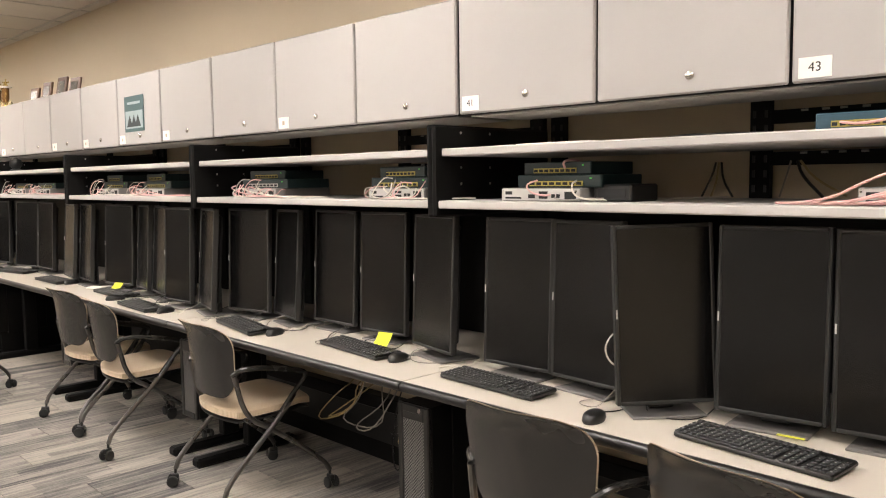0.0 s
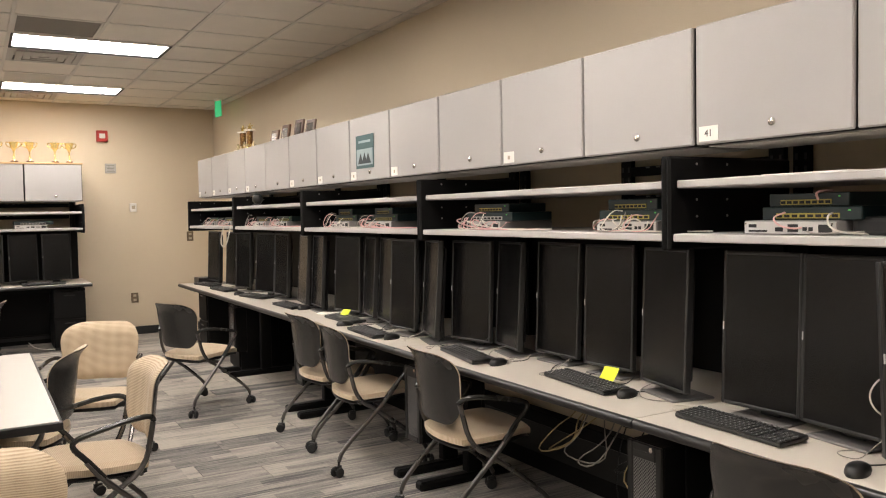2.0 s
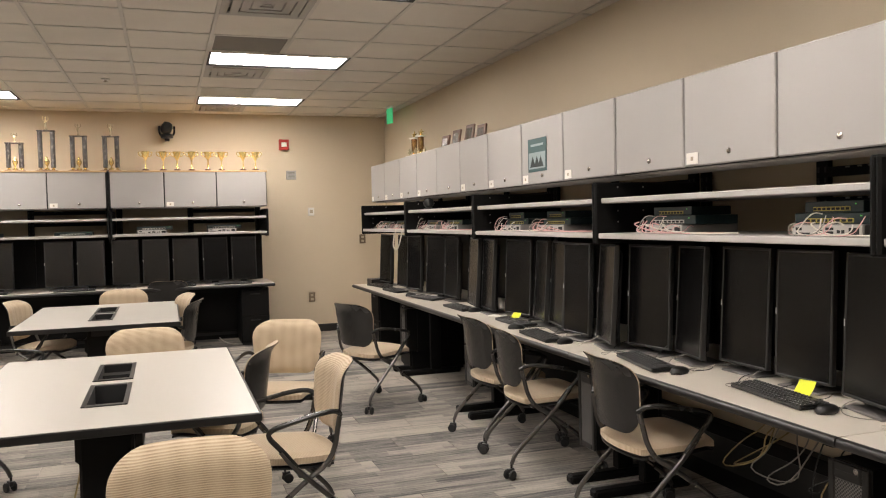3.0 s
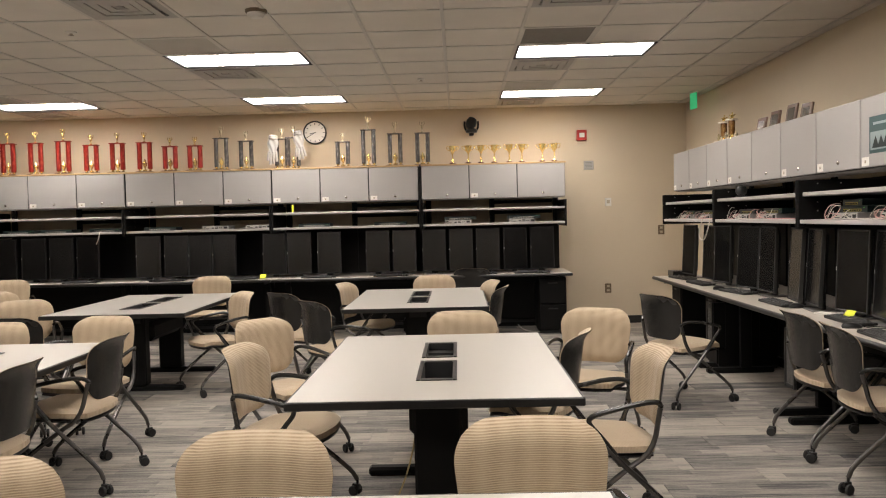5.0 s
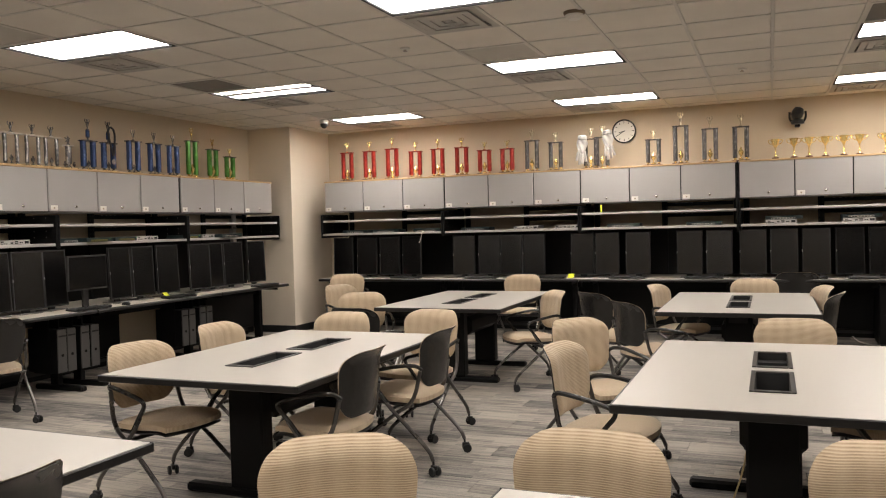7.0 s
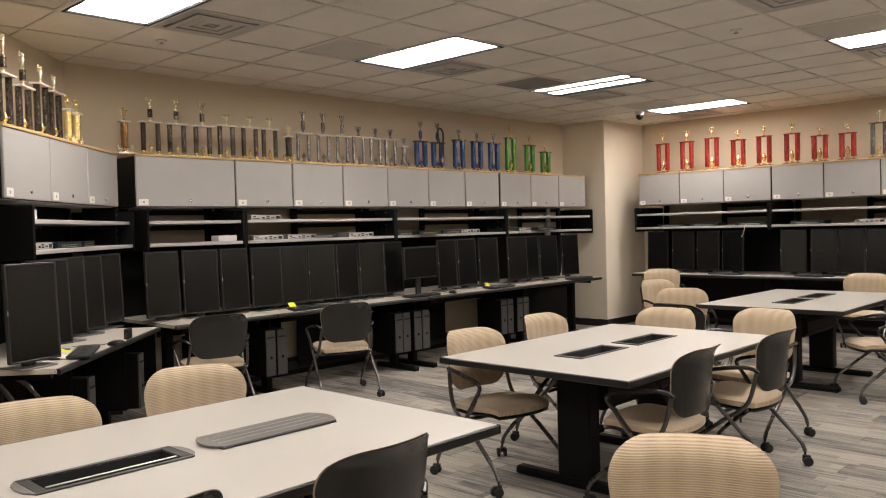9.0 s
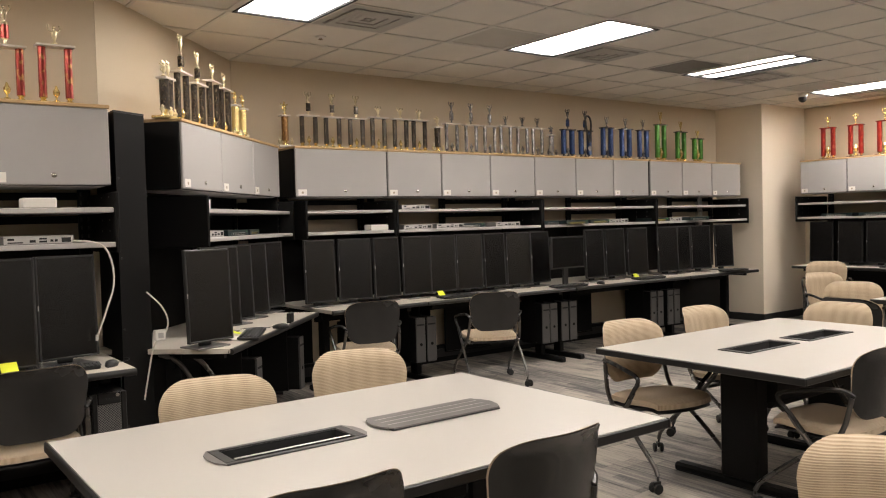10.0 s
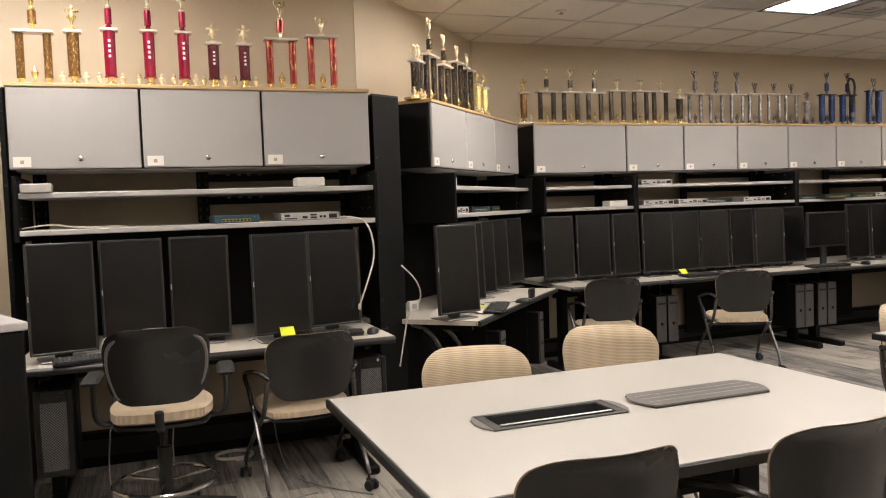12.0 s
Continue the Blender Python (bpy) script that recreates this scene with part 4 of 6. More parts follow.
kb, kf = keyboard(), [True]
ms, mf = mouse(), [True]
for x, y, a in ((1.775, 0.95, -96.6), (1.81, 1.891, -93), (1.855, 2.70, -96), (1.80, 3.53, -100), (1.735, 4.54, -94), (1.86, 5.20, -91), (1.835, 6.24, -89), (1.85, 7.15, -80), (1.80, 8.05, -86), (1.82, 8.75, -82)):
    put(kb, kf, pose(x, y, DESK, 0, 0, a))
for x, y, a in ((1.715, 1.42, -75), (1.845, 2.44, -75), (1.81, 3.27, -72), (1.755, 4.28, -75), (1.76, 4.97, -100), (1.87, 6.0, -80), (1.80, 7.50, -75), (1.82, 8.40, -75)):
    put(ms, mf, pose(x, y, DESK, 0, 0, a))
for x, y, a in ((-6.68, 4.55, 92), (-6.66, 5.95, 90), (-6.66, 7.2, 90), (-6.62, 8.75, 90), (-5.11, -0.235, 97), (-5.22, 0.86, 84), (-5.70, 2.12, 150)):
    put(kb, kf, pose(x, y, DESK, 0, 0, a))
for x, y, a in ((-6.7, 5.0, 80), (-5.20, 1.14, 60), (-5.92, 2.42, 140), (-6.64, 6.4, 80)):
    put(ms, mf, pose(x, y, DESK, 0, 0, a))
for x in (-5.3, -4.2, -3.3, -2.3, -1.4, -0.3, 0.35):
    put(kb, kf, pose(x, 10.16, DESK, 0, 0, 2))


def note(x, y, a, lean=20):
    def pt(s, t):
        return Vector((0.038 * s, 0.038 * t, 0.012 * (t + 1) ** 2 * 0.5)), Vector((0, 0, 1))
    solid("sticky_note", Shape().pad(pt, 2, 6, -0.0003, 0.0003), "sticky", "yellow sticky note curling up on the desk", "sticky note", at=pose(x, y, DESK + 0.026, lean, 0, a))


note(1.95, 2.66, -80, 28)
note(1.90, 5.30, -70)
solid("sticky_note", Shape().box(-0.036, -0.007, 0, 0.036, 0.007, 0.001), "sticky", "yellow sticky note lying on a stand foot", "sticky note", at=pose(1.925, 0.932, DESK + 0.0095, 0, 0, -84))
solid("paper_slip", Shape().box(-0.06, -0.04, 0, 0.06, 0.04, 0.012, 0.003), "paper", "white folded paper slip on the desk", "paper", at=pose(1.90, 5.62, DESK, 0, 0, -60))
note(-6.80, 4.44, 95)
note(-6.76, 7.12, 95)
solid("sticky_note", Shape().pad(lambda s, t: (Vector((0.038 * s, 0.004 * t * t, 0.038 * t)), Vector((0, 1, 0))), 2, 6, -0.0003, 0.0003), "sticky", "yellow sticky note on the edge of a screen", "sticky note", at=pose(-5.192, 0.668, 0.822, -50, 0, 94))
note(-5.74, 2.02, 150, 5)
note(-3.0, 10.14, 0)
for x, y, a in ((-5.70, 1.90, 20), (-5.62, 1.97, 70), (-5.78, 1.86, 140)):
    solid("crumpled_paper", Shape().pad(lambda s, t: (Vector((0.06 * s, 0.05 * t, 0.012 + 0.01 * math.sin(3 * s + 2 * t))), Vector((0, 0, 1))), 4, 4, -0.0006, 0.0006),
          "paper", "white crumpled paper slip on the desk", "paper", at=pose(x, y, DESK, 0, 0, a))


# ---- tables ----
def table(x0, y0):
    ob = thing("table", "off-white laminate conference table with black edge and steel pedestals", "table", pose(x0, y0, 0), group="conference tables")
    W, D, z = 1.22, 1.83, 0.735
    holes = [(0.535, 0.415, 0.685, 0.845), (0.535, 1.01, 0.685, 1.44)]
    xs, ys = [0.012, 0.535, 0.685, W - 0.012], [0.012, 0.415, 0.845, 1.01, 1.44, D - 0.012]
    top, solid_cells = Shape(), {(i, j) for i in range(3) for j in range(5) if not (i == 1 and j in (1, 3))}
    grid = {}
    for i in range(4):
        for j in range(6):
            for k, zz in enumerate((z - 0.03, z)):
                grid[i, j, k] = len(top.v)
                top.v.append((xs[i], ys[j], zz))
    for i, j in solid_cells:
        top.f += [(grid[i, j, 1], grid[i + 1, j, 1], grid[i + 1, j + 1, 1], grid[i, j + 1, 1]), (grid[i, j, 0], grid[i, j + 1, 0], grid[i + 1, j + 1, 0], grid[i + 1, j, 0])]
        for di, dj, a, b in ((-1, 0, (i, j + 1), (i, j)), (1, 0, (i + 1, j), (i + 1, j + 1)), (0, -1, (i, j), (i + 1, j)), (0, 1, (i + 1, j + 1), (i, j + 1))):
            if (i + di, j + dj) not in solid_cells:
                top.f.append((grid[*a, 0], grid[*b, 0], grid[*b, 1], grid[*a, 1]))
    part("tabletop", top, "table", ob)
    ed = Shape()
    ed.box(0, 0, z - 0.036, W, 0.0115, z - 0.001, 0.004).box(0, D - 0.0115, z - 0.036, W, D, z - 0.001, 0.004)
    ed.box(0, 0.012, z - 0.036, 0.0115, D - 0.012, z - 0.001, 0.004).box(W - 0.0115, 0.012, z - 0.036, W, D - 0.012, z - 0.001, 0.004)
    part("edge", ed, "edge", ob, "black moulded edge")
    for k, (a, b, c, d) in enumerate(holes):
        tr = Shape()
        tr.box(a - 0.018, b - 0.03, z + 0.0005, a + 0.002, d + 0.03, z + 0.006, 0.002).box(c - 0.002, b - 0.03, z + 0.0005, c + 0.018, d + 0.03, z + 0.006, 0.002)
        tr.box(a + 0.0025, b - 0.03, z + 0.0005, c - 0.0025, b + 0.004, z + 0.006, 0.002).box(a + 0.0025, d - 0.004, z + 0.0005, c - 0.0025, d + 0.03, z + 0.006, 0.002)
        pt = part("cable_trough", tr, "trough", ob, "dark grey trough frame")
        tray = Shape().box(a, b, z - 0.13, c, d, z - 0.12).box(a + 0.0005, b + 0.0005, z - 0.12, a + 0.004, d - 0.0005, z + 0.0003).box(c - 0.004, b + 0.0005, z - 0.12, c - 0.0005, d - 0.0005, z + 0.0003)
        tray.box(a + 0.004, b + 0.0005, z - 0.12, c - 0.004, b + 0.004, z + 0.0003).box(a + 0.004, d - 0.004, z - 0.12, c - 0.004, d - 0.0005, z + 0.0003)
        part("tray", tray, "dark", pt)
    for yy in (0.42, 1.30):
        leg = part("pedestal", Shape().box(0.50, yy, 0.05, 0.72, yy + 0.11, z - 0.03, 0.012), "black", ob, "black steel pedestal")
        part("foot", Shape().box(0.18, yy + 0.015, 0.0, 1.04, yy + 0.095, 0.05, 0.014), "black", leg)
    part("modesty_beam", Shape().box(0.47, 0.531, z - 0.31, 0.75, 1.299, z - 0.135, 0.04), "black", ob)
    return ob


tb, tf = table(0, 0), [True]
TABLES = [(-1.275, 3.42), (-1.53, 6.77), (-3.94, 3.39), (-4.05, 6.76), (-3.90, 0.59), (-1.375, 0.50)]
for x, y in TABLES:
    put(tb, tf, pose(x, y, 0))
# closed flap over one trough of the table beside the camera's way
flap = thing("cable_cover", "grey cover lying shut over a table's cable trough", "cable lid", pose(-3.90, 0.59, 0.742))
ends = lambda x0, x1, y0, y1, b: [(x0, y0), ((3 * x0 + x1) / 4, y0 - b * 0.75), ((x0 + x1) / 2, y0 - b), ((x0 + 3 * x1) / 4, y0 - b * 0.75), (x1, y0), (x1, y1), ((x0 + 3 * x1) / 4, y1 + b * 0.75), ((x0 + x1) / 2, y1 + b), ((3 * x0 + x1) / 4, y1 + b * 0.75), (x0, y1)]
part("lid", Shape().prism(ends(0.517, 0.703, 0.985, 1.465, 0.035), 0, 0.005), "lidgrey", flap)
for x in (0.565, 0.608, 0.652):
    part("seam", Shape().box(x, 0.99, 0.0052, x + 0.004, 1.46, 0.0058), "steel", flap)
for y0, y1, b in ((0.36, 0.384, 0.03), (0.876, 0.90, -0.03)):
    cap = [(0.517, y1 if b > 0 else y0), (0.56, (y0 if b > 0 else y1)), (0.61, (y0 if b > 0 else y1) - b * 0.2), (0.66, (y0 if b > 0 else y1)), (0.703, y1 if b > 0 else y0)]
    part("end_cap", Shape().prism(cap, -0.006, -0.001), "lidgrey", flap)

solid("steel_bar", Shape().box(0.652, 0.424, 0.0035, 0.662, 0.836, 0.0065, 0.001), "steel", "bright steel bar lying along a table's open cable trough", "bar", at=pose(-3.90, 0.59, 0.735))


# ---- chairs ----
def rounded(s, t, w, h, r):
    """Maps the square to a rectangle of half sizes w, h with corners of radius r."""
    x, z = w * s, h * t
    cx, cz = max(abs(x) - (w - r), 0), max(abs(z) - (h - r), 0)
    if cx > 0 and cz > 0:
        k = max(cx, cz) / math.hypot(cx, cz)
        x = math.copysign(w - r + cx * k, x)
        z = math.copysign(h - r + cz * k, z)
    return x, z


def back_point(s, t, w=0.224, z0=0.670, h=0.174, y0=-0.215):
    x, zz = rounded(s, t, w, h, 0.12 if t > 0 else 0.10)
    wide = 1.0 + 0.085 * t
    x *= wide
    y = y0 - 0.13 * (zz + h) - 0.36 * max(0, zz + h - 0.25) ** 2 * 4 - 7.0 * max(0, zz + h - 0.285) ** 2 + 0.055 * (x / w) ** 2
    n = Vector((-2 * 0.055 * x / (w * w), 1.0, 0.15)).normalized()
    return Vector((x, y, z0 + zz)), n


def caster(x, y, parent, turn=0.0):
    m = Matrix.Translation((x, y, 0)) @ Matrix.Rotation(turn, 4, "Z")
    c = part("caster", Shape().tube([(0, 0, 0.09), (0, 0, 0.055)], 0.007, 8, 0).box(-0.011, -0.03, 0.035, 0.011, 0.016, 0.064, 0.004), "plastic", parent, "black twin-wheel caster", m)
    wh = Shape()
    for sx in (-0.021, 0.021):
        wh.lathe([(0.012, -0.009), (0.025, -0.008), (0.028, -0.004), (0.028, 0.004), (0.025, 0.008), (0.012, 0.009)], sx, -0.014, 0.028, 16, Matrix.Rotation(radians(90), 3, "Y"))
    part("wheel", wh, "rubber", c)
    return c


def nesting_chair():
    ob = thing("chair", "nesting armchair with beige fabric seat, black plastic back and caster legs", "chair", group="nesting armchairs")
    part("backrest", Shape().pad(lambda s, t: back_point(s * 0.982, t * 0.982), 18, 16, -0.012, -0.004), "chairback", ob, "black moulded plastic back shell")
    part("back_pad", Shape().pad(back_point, 18, 16, -0.0035, 0.026, True), "fabric", ob, "beige woven back upholstery")

    def seat_pt(s, t):
        x, y = 0.235 * s * math.sqrt(1 - 0.30 * t * t), 0.02 + 0.225 * t * math.sqrt(1 - 0.30 * s * s)
        return Vector((x, y, 0.424 + 0.012 * t - 0.03 * max(0, t - 0.6) ** 2 * 4)), Vector((0, 0, 1))
    part("seat", Shape().pad(seat_pt, 14, 14, -0.014, 0.036), "seatfabric", ob, "beige woven seat cushion")
    part("seat_pan", Shape().pad(lambda s, t: seat_pt(s * 0.97, t * 0.97), 10, 10, -0.030, -0.0145), "plastic", ob)
    for sx in (-1, 1):
        arm = Shape().tube([(sx * 0.215, -0.195, 0.615), (sx * 0.248, -0.17, 0.645), (sx * 0.268, -0.08, 0.642), (sx * 0.275, 0.06, 0.615), (sx * 0.276, 0.135, 0.595), (sx * 0.273, 0.145, 0.565), (sx * 0.262, 0.085, 0.50), (sx * 0.255, 0.02, 0.415)], 0.012, 8, 2)
        part("arm", arm, "chairback", ob, "glossy black curved arm loop")
        rear = Shape().tube([(sx * 0.262, 0.088, 0.495), (sx * 0.255, 0.02, 0.40), (sx * 0.258, -0.25, 0.15), (sx * 0.26, -0.275, 0.085)], 0.0125, 8, 2)
        part("rear_leg", rear, "tube", ob)
        front = Shape().tube([(sx * 0.222, -0.19, 0.61), (sx * 0.240, -0.15, 0.42), (sx * 0.245, -0.02, 0.345), (sx * 0.262, 0.24, 0.14), (sx * 0.265, 0.27, 0.085)], 0.0125, 8, 2)
        part("front_leg", front, "tube", ob)
        caster(sx * 0.26, -0.275, ob, 0.5 * sx)
        caster(sx * 0.265, 0.27, ob, 0.9 * sx + 0.6)
    part("crossbar", Shape().tube([(-0.245, 0.0, 0.372), (0.245, 0.0, 0.372)], 0.0125, 8, 0).tube([(-0.24, -0.13, 0.398), (0.24, -0.13, 0.398)], 0.010, 8, 0), "tube", ob)
    return ob


ch, cf = nesting_chair(), [True]
# middle of the back's top edge, and the way the sitter faces
AT_TABLES_EAST = [(-1.87, 2.295, 300), (-1.157, 2.562, 268), (-0.35, 2.666, 272), (-1.683, 4.262, 350), (-1.848, 5.331, 322), (-0.539, 5.544, 270), (0.097, 4.535, 160), (0.36, 5.535, 246), (0.37, 3.959, 184), (-2.157, 7.302, 50), (-1.75, 6.535, 40), (-2.499, 7.424, 218), (-3.481, 9.675, 270), (-0.825, 8.975, 270), (-0.395, 10.043, 90), (-0.219, 8.115, 195), (-0.165, 7.444, 165), (-1.709, 8.185, 345)]
AT_TABLES_WEST = [(-2.537, 4.765, 180), (-2.611, 3.924, 181), (-2.994, 5.703, 262), (-3.611, 5.447, 272), (-4.051, 3.783, 352), (-4.177, 4.667, 358), (-6.026, 9.811, 300), (-5.117, 7.978, 340), (-4.34, 7.072, 300), (-3.747, 5.784, 85)]
AT_DESKS = [(0.95, 6.40, 26), (1.50, 5.16, 2), (1.47, 4.58, 354), (1.51, 3.45, 357), (1.45, 1.50, 2), (1.44, 0.915, 350),
            (-4.89, 0.745, 184), (-6.32, 3.42, 166), (-6.16, 4.56, 157), (-4.05, 1.265, 346), (-4.25, 2.045, 342), (-2.59, 1.01, 178), (-2.545, 1.73, 182)]
for x, y, a in AT_TABLES_EAST + AT_TABLES_WEST + AT_DESKS:
    f = Vector((math.cos(radians(a)), math.sin(radians(a))))
    put(ch, cf, pose(x + 0.255 * f.x, y + 0.255 * f.y, 0, 0, 0, a - 90))


def drafting_chair(x, y, a):
    f = Vector((math.cos(radians(a)), math.sin(radians(a))))
    ob = thing("drafting_stool", "tall drafting stool with beige seat, black back and chrome ring", "stool", pose(x, y, 0, 0, 0, a - 90))
    bp = lambda s, t: back_point(s, t, 0.212, 0.797, 0.172, -0.20)
    part("backrest", Shape().pad(bp, 18, 16, -0.018, -0.002), "chairback", ob, "black moulded plastic back shell")
    part("back_pad", Shape().pad(lambda s, t: bp(s * 0.985, t * 0.985), 18, 16, -0.001, 0.03, True), "fabric", ob)
    part("back_rim", Shape().tube([tuple(bp(s, t)[0] - Vector((0, 0.010, 0))) for s, t in ((-0.98, -0.9), (-1, 0), (-0.97, 0.9), (0, 1), (0.97, 0.9), (1, 0), (0.98, -0.9), (0, -1.0), (-0.98, -0.9))], 0.011, 8, 2), "lidgrey", ob, "grey back rim")

    def sp(s, t):
        return Vector((0.225 * s * math.sqrt(1 - 0.3 * t * t), 0.03 + 0.22 * t * math.sqrt(1 - 0.3 * s * s), 0.545)), Vector((0, 0, 1))
    part("seat", Shape().pad(sp, 14, 14, -0.02, 0.05), "seatfabric", ob, "beige woven seat cushion")
    part("seat_pan", Shape().pad(lambda s, t: sp(s * 0.97, t * 0.97), 10, 10, -0.045, -0.021), "plastic", ob)
    for sx in (-1, 1):
        ar = part("arm", Shape().tube([(sx * 0.20, -0.02, 0.51), (sx * 0.28, -0.04, 0.525), (sx * 0.29, -0.02, 0.62), (sx * 0.29, 0.0, 0.71)], 0.014, 8, 2), "plastic", ob)
        part("arm_pad", Shape().box(sx * 0.29 - 0.04, -0.13, 0.71, sx * 0.29 + 0.04, 0.12, 0.738, 0.013), "rubber", ar)
    part("back_stem", Shape().tube([(0, -0.05, 0.505), (0, -0.235, 0.51), (0, -0.255, 0.60)], 0.02, 8, 2), "plastic", ob)
    col = part("gas_column", Shape().lathe([(0.032, 0.12), (0.032, 0.38), (0.018, 0.385), (0.018, 0.50)], n=16), "plastic", ob)
    ring = [(0.23 * math.cos(k * math.pi / 12), 0.23 * math.sin(k * math.pi / 12), 0.22) for k in range(25)]
    part("foot_ring", Shape().tube(ring, 0.011, 8, 0), "chrome", ob, "chrome foot ring")
    for k in range(3):
        an = k * 2.0944 + 0.4
        part("ring_spoke", Shape().tube([(0.03 * math.cos(an), 0.03 * math.sin(an), 0.22), (0.23 * math.cos(an), 0.23 * math.sin(an), 0.22)], 0.007, 6, 0), "chrome", ob)
    for k in range(5):
        an = k * 1.2566
        part("base_arm", Shape().tube([(0.02 * math.cos(an), 0.02 * math.sin(an), 0.13), (0.31 * math.cos(an), 0.31 * math.sin(an), 0.085)], 0.018, 8, 0), "plastic", ob)
        caster(0.31 * math.cos(an), 0.31 * math.sin(an), ob, an)


drafting_chair(-4.83, 0.02, 176)

# ---- lectern cabinet near the camera's turning point ----
lect = thing("equipment_cabinet", "dark equipment cabinet with grey laminate top", "cabinet", pose(-4.0, -0.42, 0, 0, 0, -158))
part("body", Shape().box(0, 0, 0.0, 0.8, 0.62, 1.07, 0.006), "black", lect)
part("top", Shape().box(-0.01, -0.01, 1.071, 0.81, 0.63, 1.1, 0.004), "shelf", lect, "grey laminate top")



# ---- trophies ----
def figure(shape, x, z, h, star=False):
    """A small cast figure on a stem: body, raised arms and head, plainly shaped."""
    shape.lathe([(0.016, 0), (0.018, 0.01), (0.006, 0.02), (0.006, h * 0.25), (0.013, h * 0.42), (0.016, h * 0.6), (0.009, h * 0.74), (0.005, h * 0.78), (0.011, h * 0.86), (0.009, h * 0.94), (0.002, h * 0.97)], x, 0, z, 10)
    if star:
        for k in range(5):
            a = k * 1.2566 + 0.3
            shape.tube([(x, 0, z + h * 0.7), (x + 0.035 * math.cos(a), 0.01, z + h * 0.7 + 0.035 * math.sin(a))], 0.006, 6, 0)
    else:
        for s in (-1, 1):
            shape.tube([(x + s * 0.012, 0, z + h * 0.64), (x + s * 0.032, 0.004, z + h * 0.78), (x + s * 0.026, 0, z + h * 1.0)], 0.005, 6, 1)


def trophy(style, colour, height, metal="gold"):
    names = dict(red="red", crimson="crimson", blue="blue", green="green", slate="dark grey", umber="dark brown", silver="silver", bronze="brown and gold", gold="gold", redgold="red and gold", maroon="maroon")
    kind = {"two": "two-post trophy", "one": "one-column trophy", "tier": "two-tier trophy"}[style]
    ob = thing("trophy", f"{names[colour]} {kind} with cast figure on the ledge", "trophy", group="trophies")
    hw = 0.078 if style == "one" else 0.105
    base = Shape().box(-hw, -0.055, 0, hw, 0.055, 0.018, 0.004)
    if colour in ("red", "slate", "green", "blue"):
        base = Shape().box(-hw - 0.012, -0.062, 0, hw + 0.012, 0.062, 0.0125, 0.004).box(-hw + 0.004, -0.05, 0.013, hw - 0.004, 0.05, 0.018, 0.002)
    part("base", base, "marble" if metal == "gold" and colour in ("crimson", "bronze") else ("walnut" if colour in ("red", "slate") else "gold"), ob)
    if style == "one":
        p = height * (0.44 if colour == "crimson" else 0.52)
        part("foot_cap", Shape().lathe([(0.03, 0.018), (0.028, 0.03), (0.014, 0.04), (0.02, 0.06)], n=12), metal, ob)
        col = part("column", Shape().lathe([(0.033, 0.06), (0.033, 0.066), (0.029, 0.07), (0.031, 0.06 + p)], n=14), colour, ob)
        if colour in ("crimson", "slate", "maroon"):
            c = Shape()
            for k in range(4):
                zz = 0.06 + p * (0.42 + 0.11 * k)
                c.box(-0.006, -0.0345, zz, 0.006, -0.0255, zz + p * 0.055)
            part("lettering", c, "paper", col, "pale upright lettering")
        part("plate", Shape().box(-0.045, -0.035, 0.061 + p, 0.045, 0.035, 0.075 + p, 0.003), "marble", ob)
        f = Shape()
        q = 0.075 + p
        if colour == "crimson":
            part("riser", Shape().lathe([(0.008, q), (0.016, q + 0.012), (0.008, q + 0.022), (0.018, q + 0.024), (0.018, q + 0.105), (0.012, q + 0.108)], n=12), colour, ob)
            q += 0.108
        figure(f, 0, q, height - q, True)
        part("figure", f, "palegold" if colour in ("crimson", "maroon", "umber") else metal, ob)
        for s in (-1, 1):
            g = Shape()
            g.lathe([(0.012, 0.018), (0.006, 0.028), (0.013, 0.042), (0.018, 0.055), (0.008, 0.066), (0.011, 0.075), (0.003, 0.086)], s * 0.058, -0.012, 0, 8)
            part("ornament", g, "palegold" if metal == "gold" else metal, ob)
        return ob
    top = height * (0.56 if style == "tier" else 0.72)
    fig = "palegold" if colour in ("redgold", "slate", "umber") else metal
    post = 0.018 if colour in ("silver",) else 0.021 if colour in ("umber", "redgold", "bronze") else 0.031 if colour in ("red", "blue", "green") else 0.027
    for s in (-1, 1):
        c = part("column", Shape().lathe([(post, 0.045), (post, top)], s * 0.066, 0, 0, 10), colour, ob)
        part("cap", Shape().lathe([(0.018, 0.018), (0.02, 0.026), (0.01, 0.034), (0.021, 0.0445)], s * 0.066, 0, 0, 10), metal, c)
    part("plate", Shape().box(-0.098, -0.04, top + 0.001, 0.098, 0.04, top + 0.014, 0.003), "marble" if colour in ("crimson", "bronze", "silver", "redgold", "umber") else "slate" if colour != "red" else "red", ob)
    g = 0.55 if colour in ("umber", "silver", "redgold", "bronze", "blue") else 0.9
    cup = Shape().lathe([(r * g, 0.018 + q * g) for r, q in ((0.03, 0.0), (0.032, 0.017), (0.008, 0.032), (0.010, 0.052), (0.03, 0.082), (0.034, 0.112), (0.016, 0.142), (0.012, 0.162), (0.003, 0.172))], n=12)
    part("cup", cup, metal, ob)
    z = top + 0.014
    if style == "tier":
        part("stem", Shape().lathe([(0.022, z), (0.008, z + 0.010), (0.008, z + 0.026), (0.020, z + 0.034)], n=10), fig, ob)
        part("riser", Shape().lathe([(0.021, z + 0.0345), (0.021, z + 0.105), (0.016, z + 0.108)], n=10), colour, ob)
        z += 0.108
    f = Shape()
    figure(f, 0, z, max(0.06, height - z))
    part("figure", f, fig, ob)
    return ob


trophy_kinds = {}


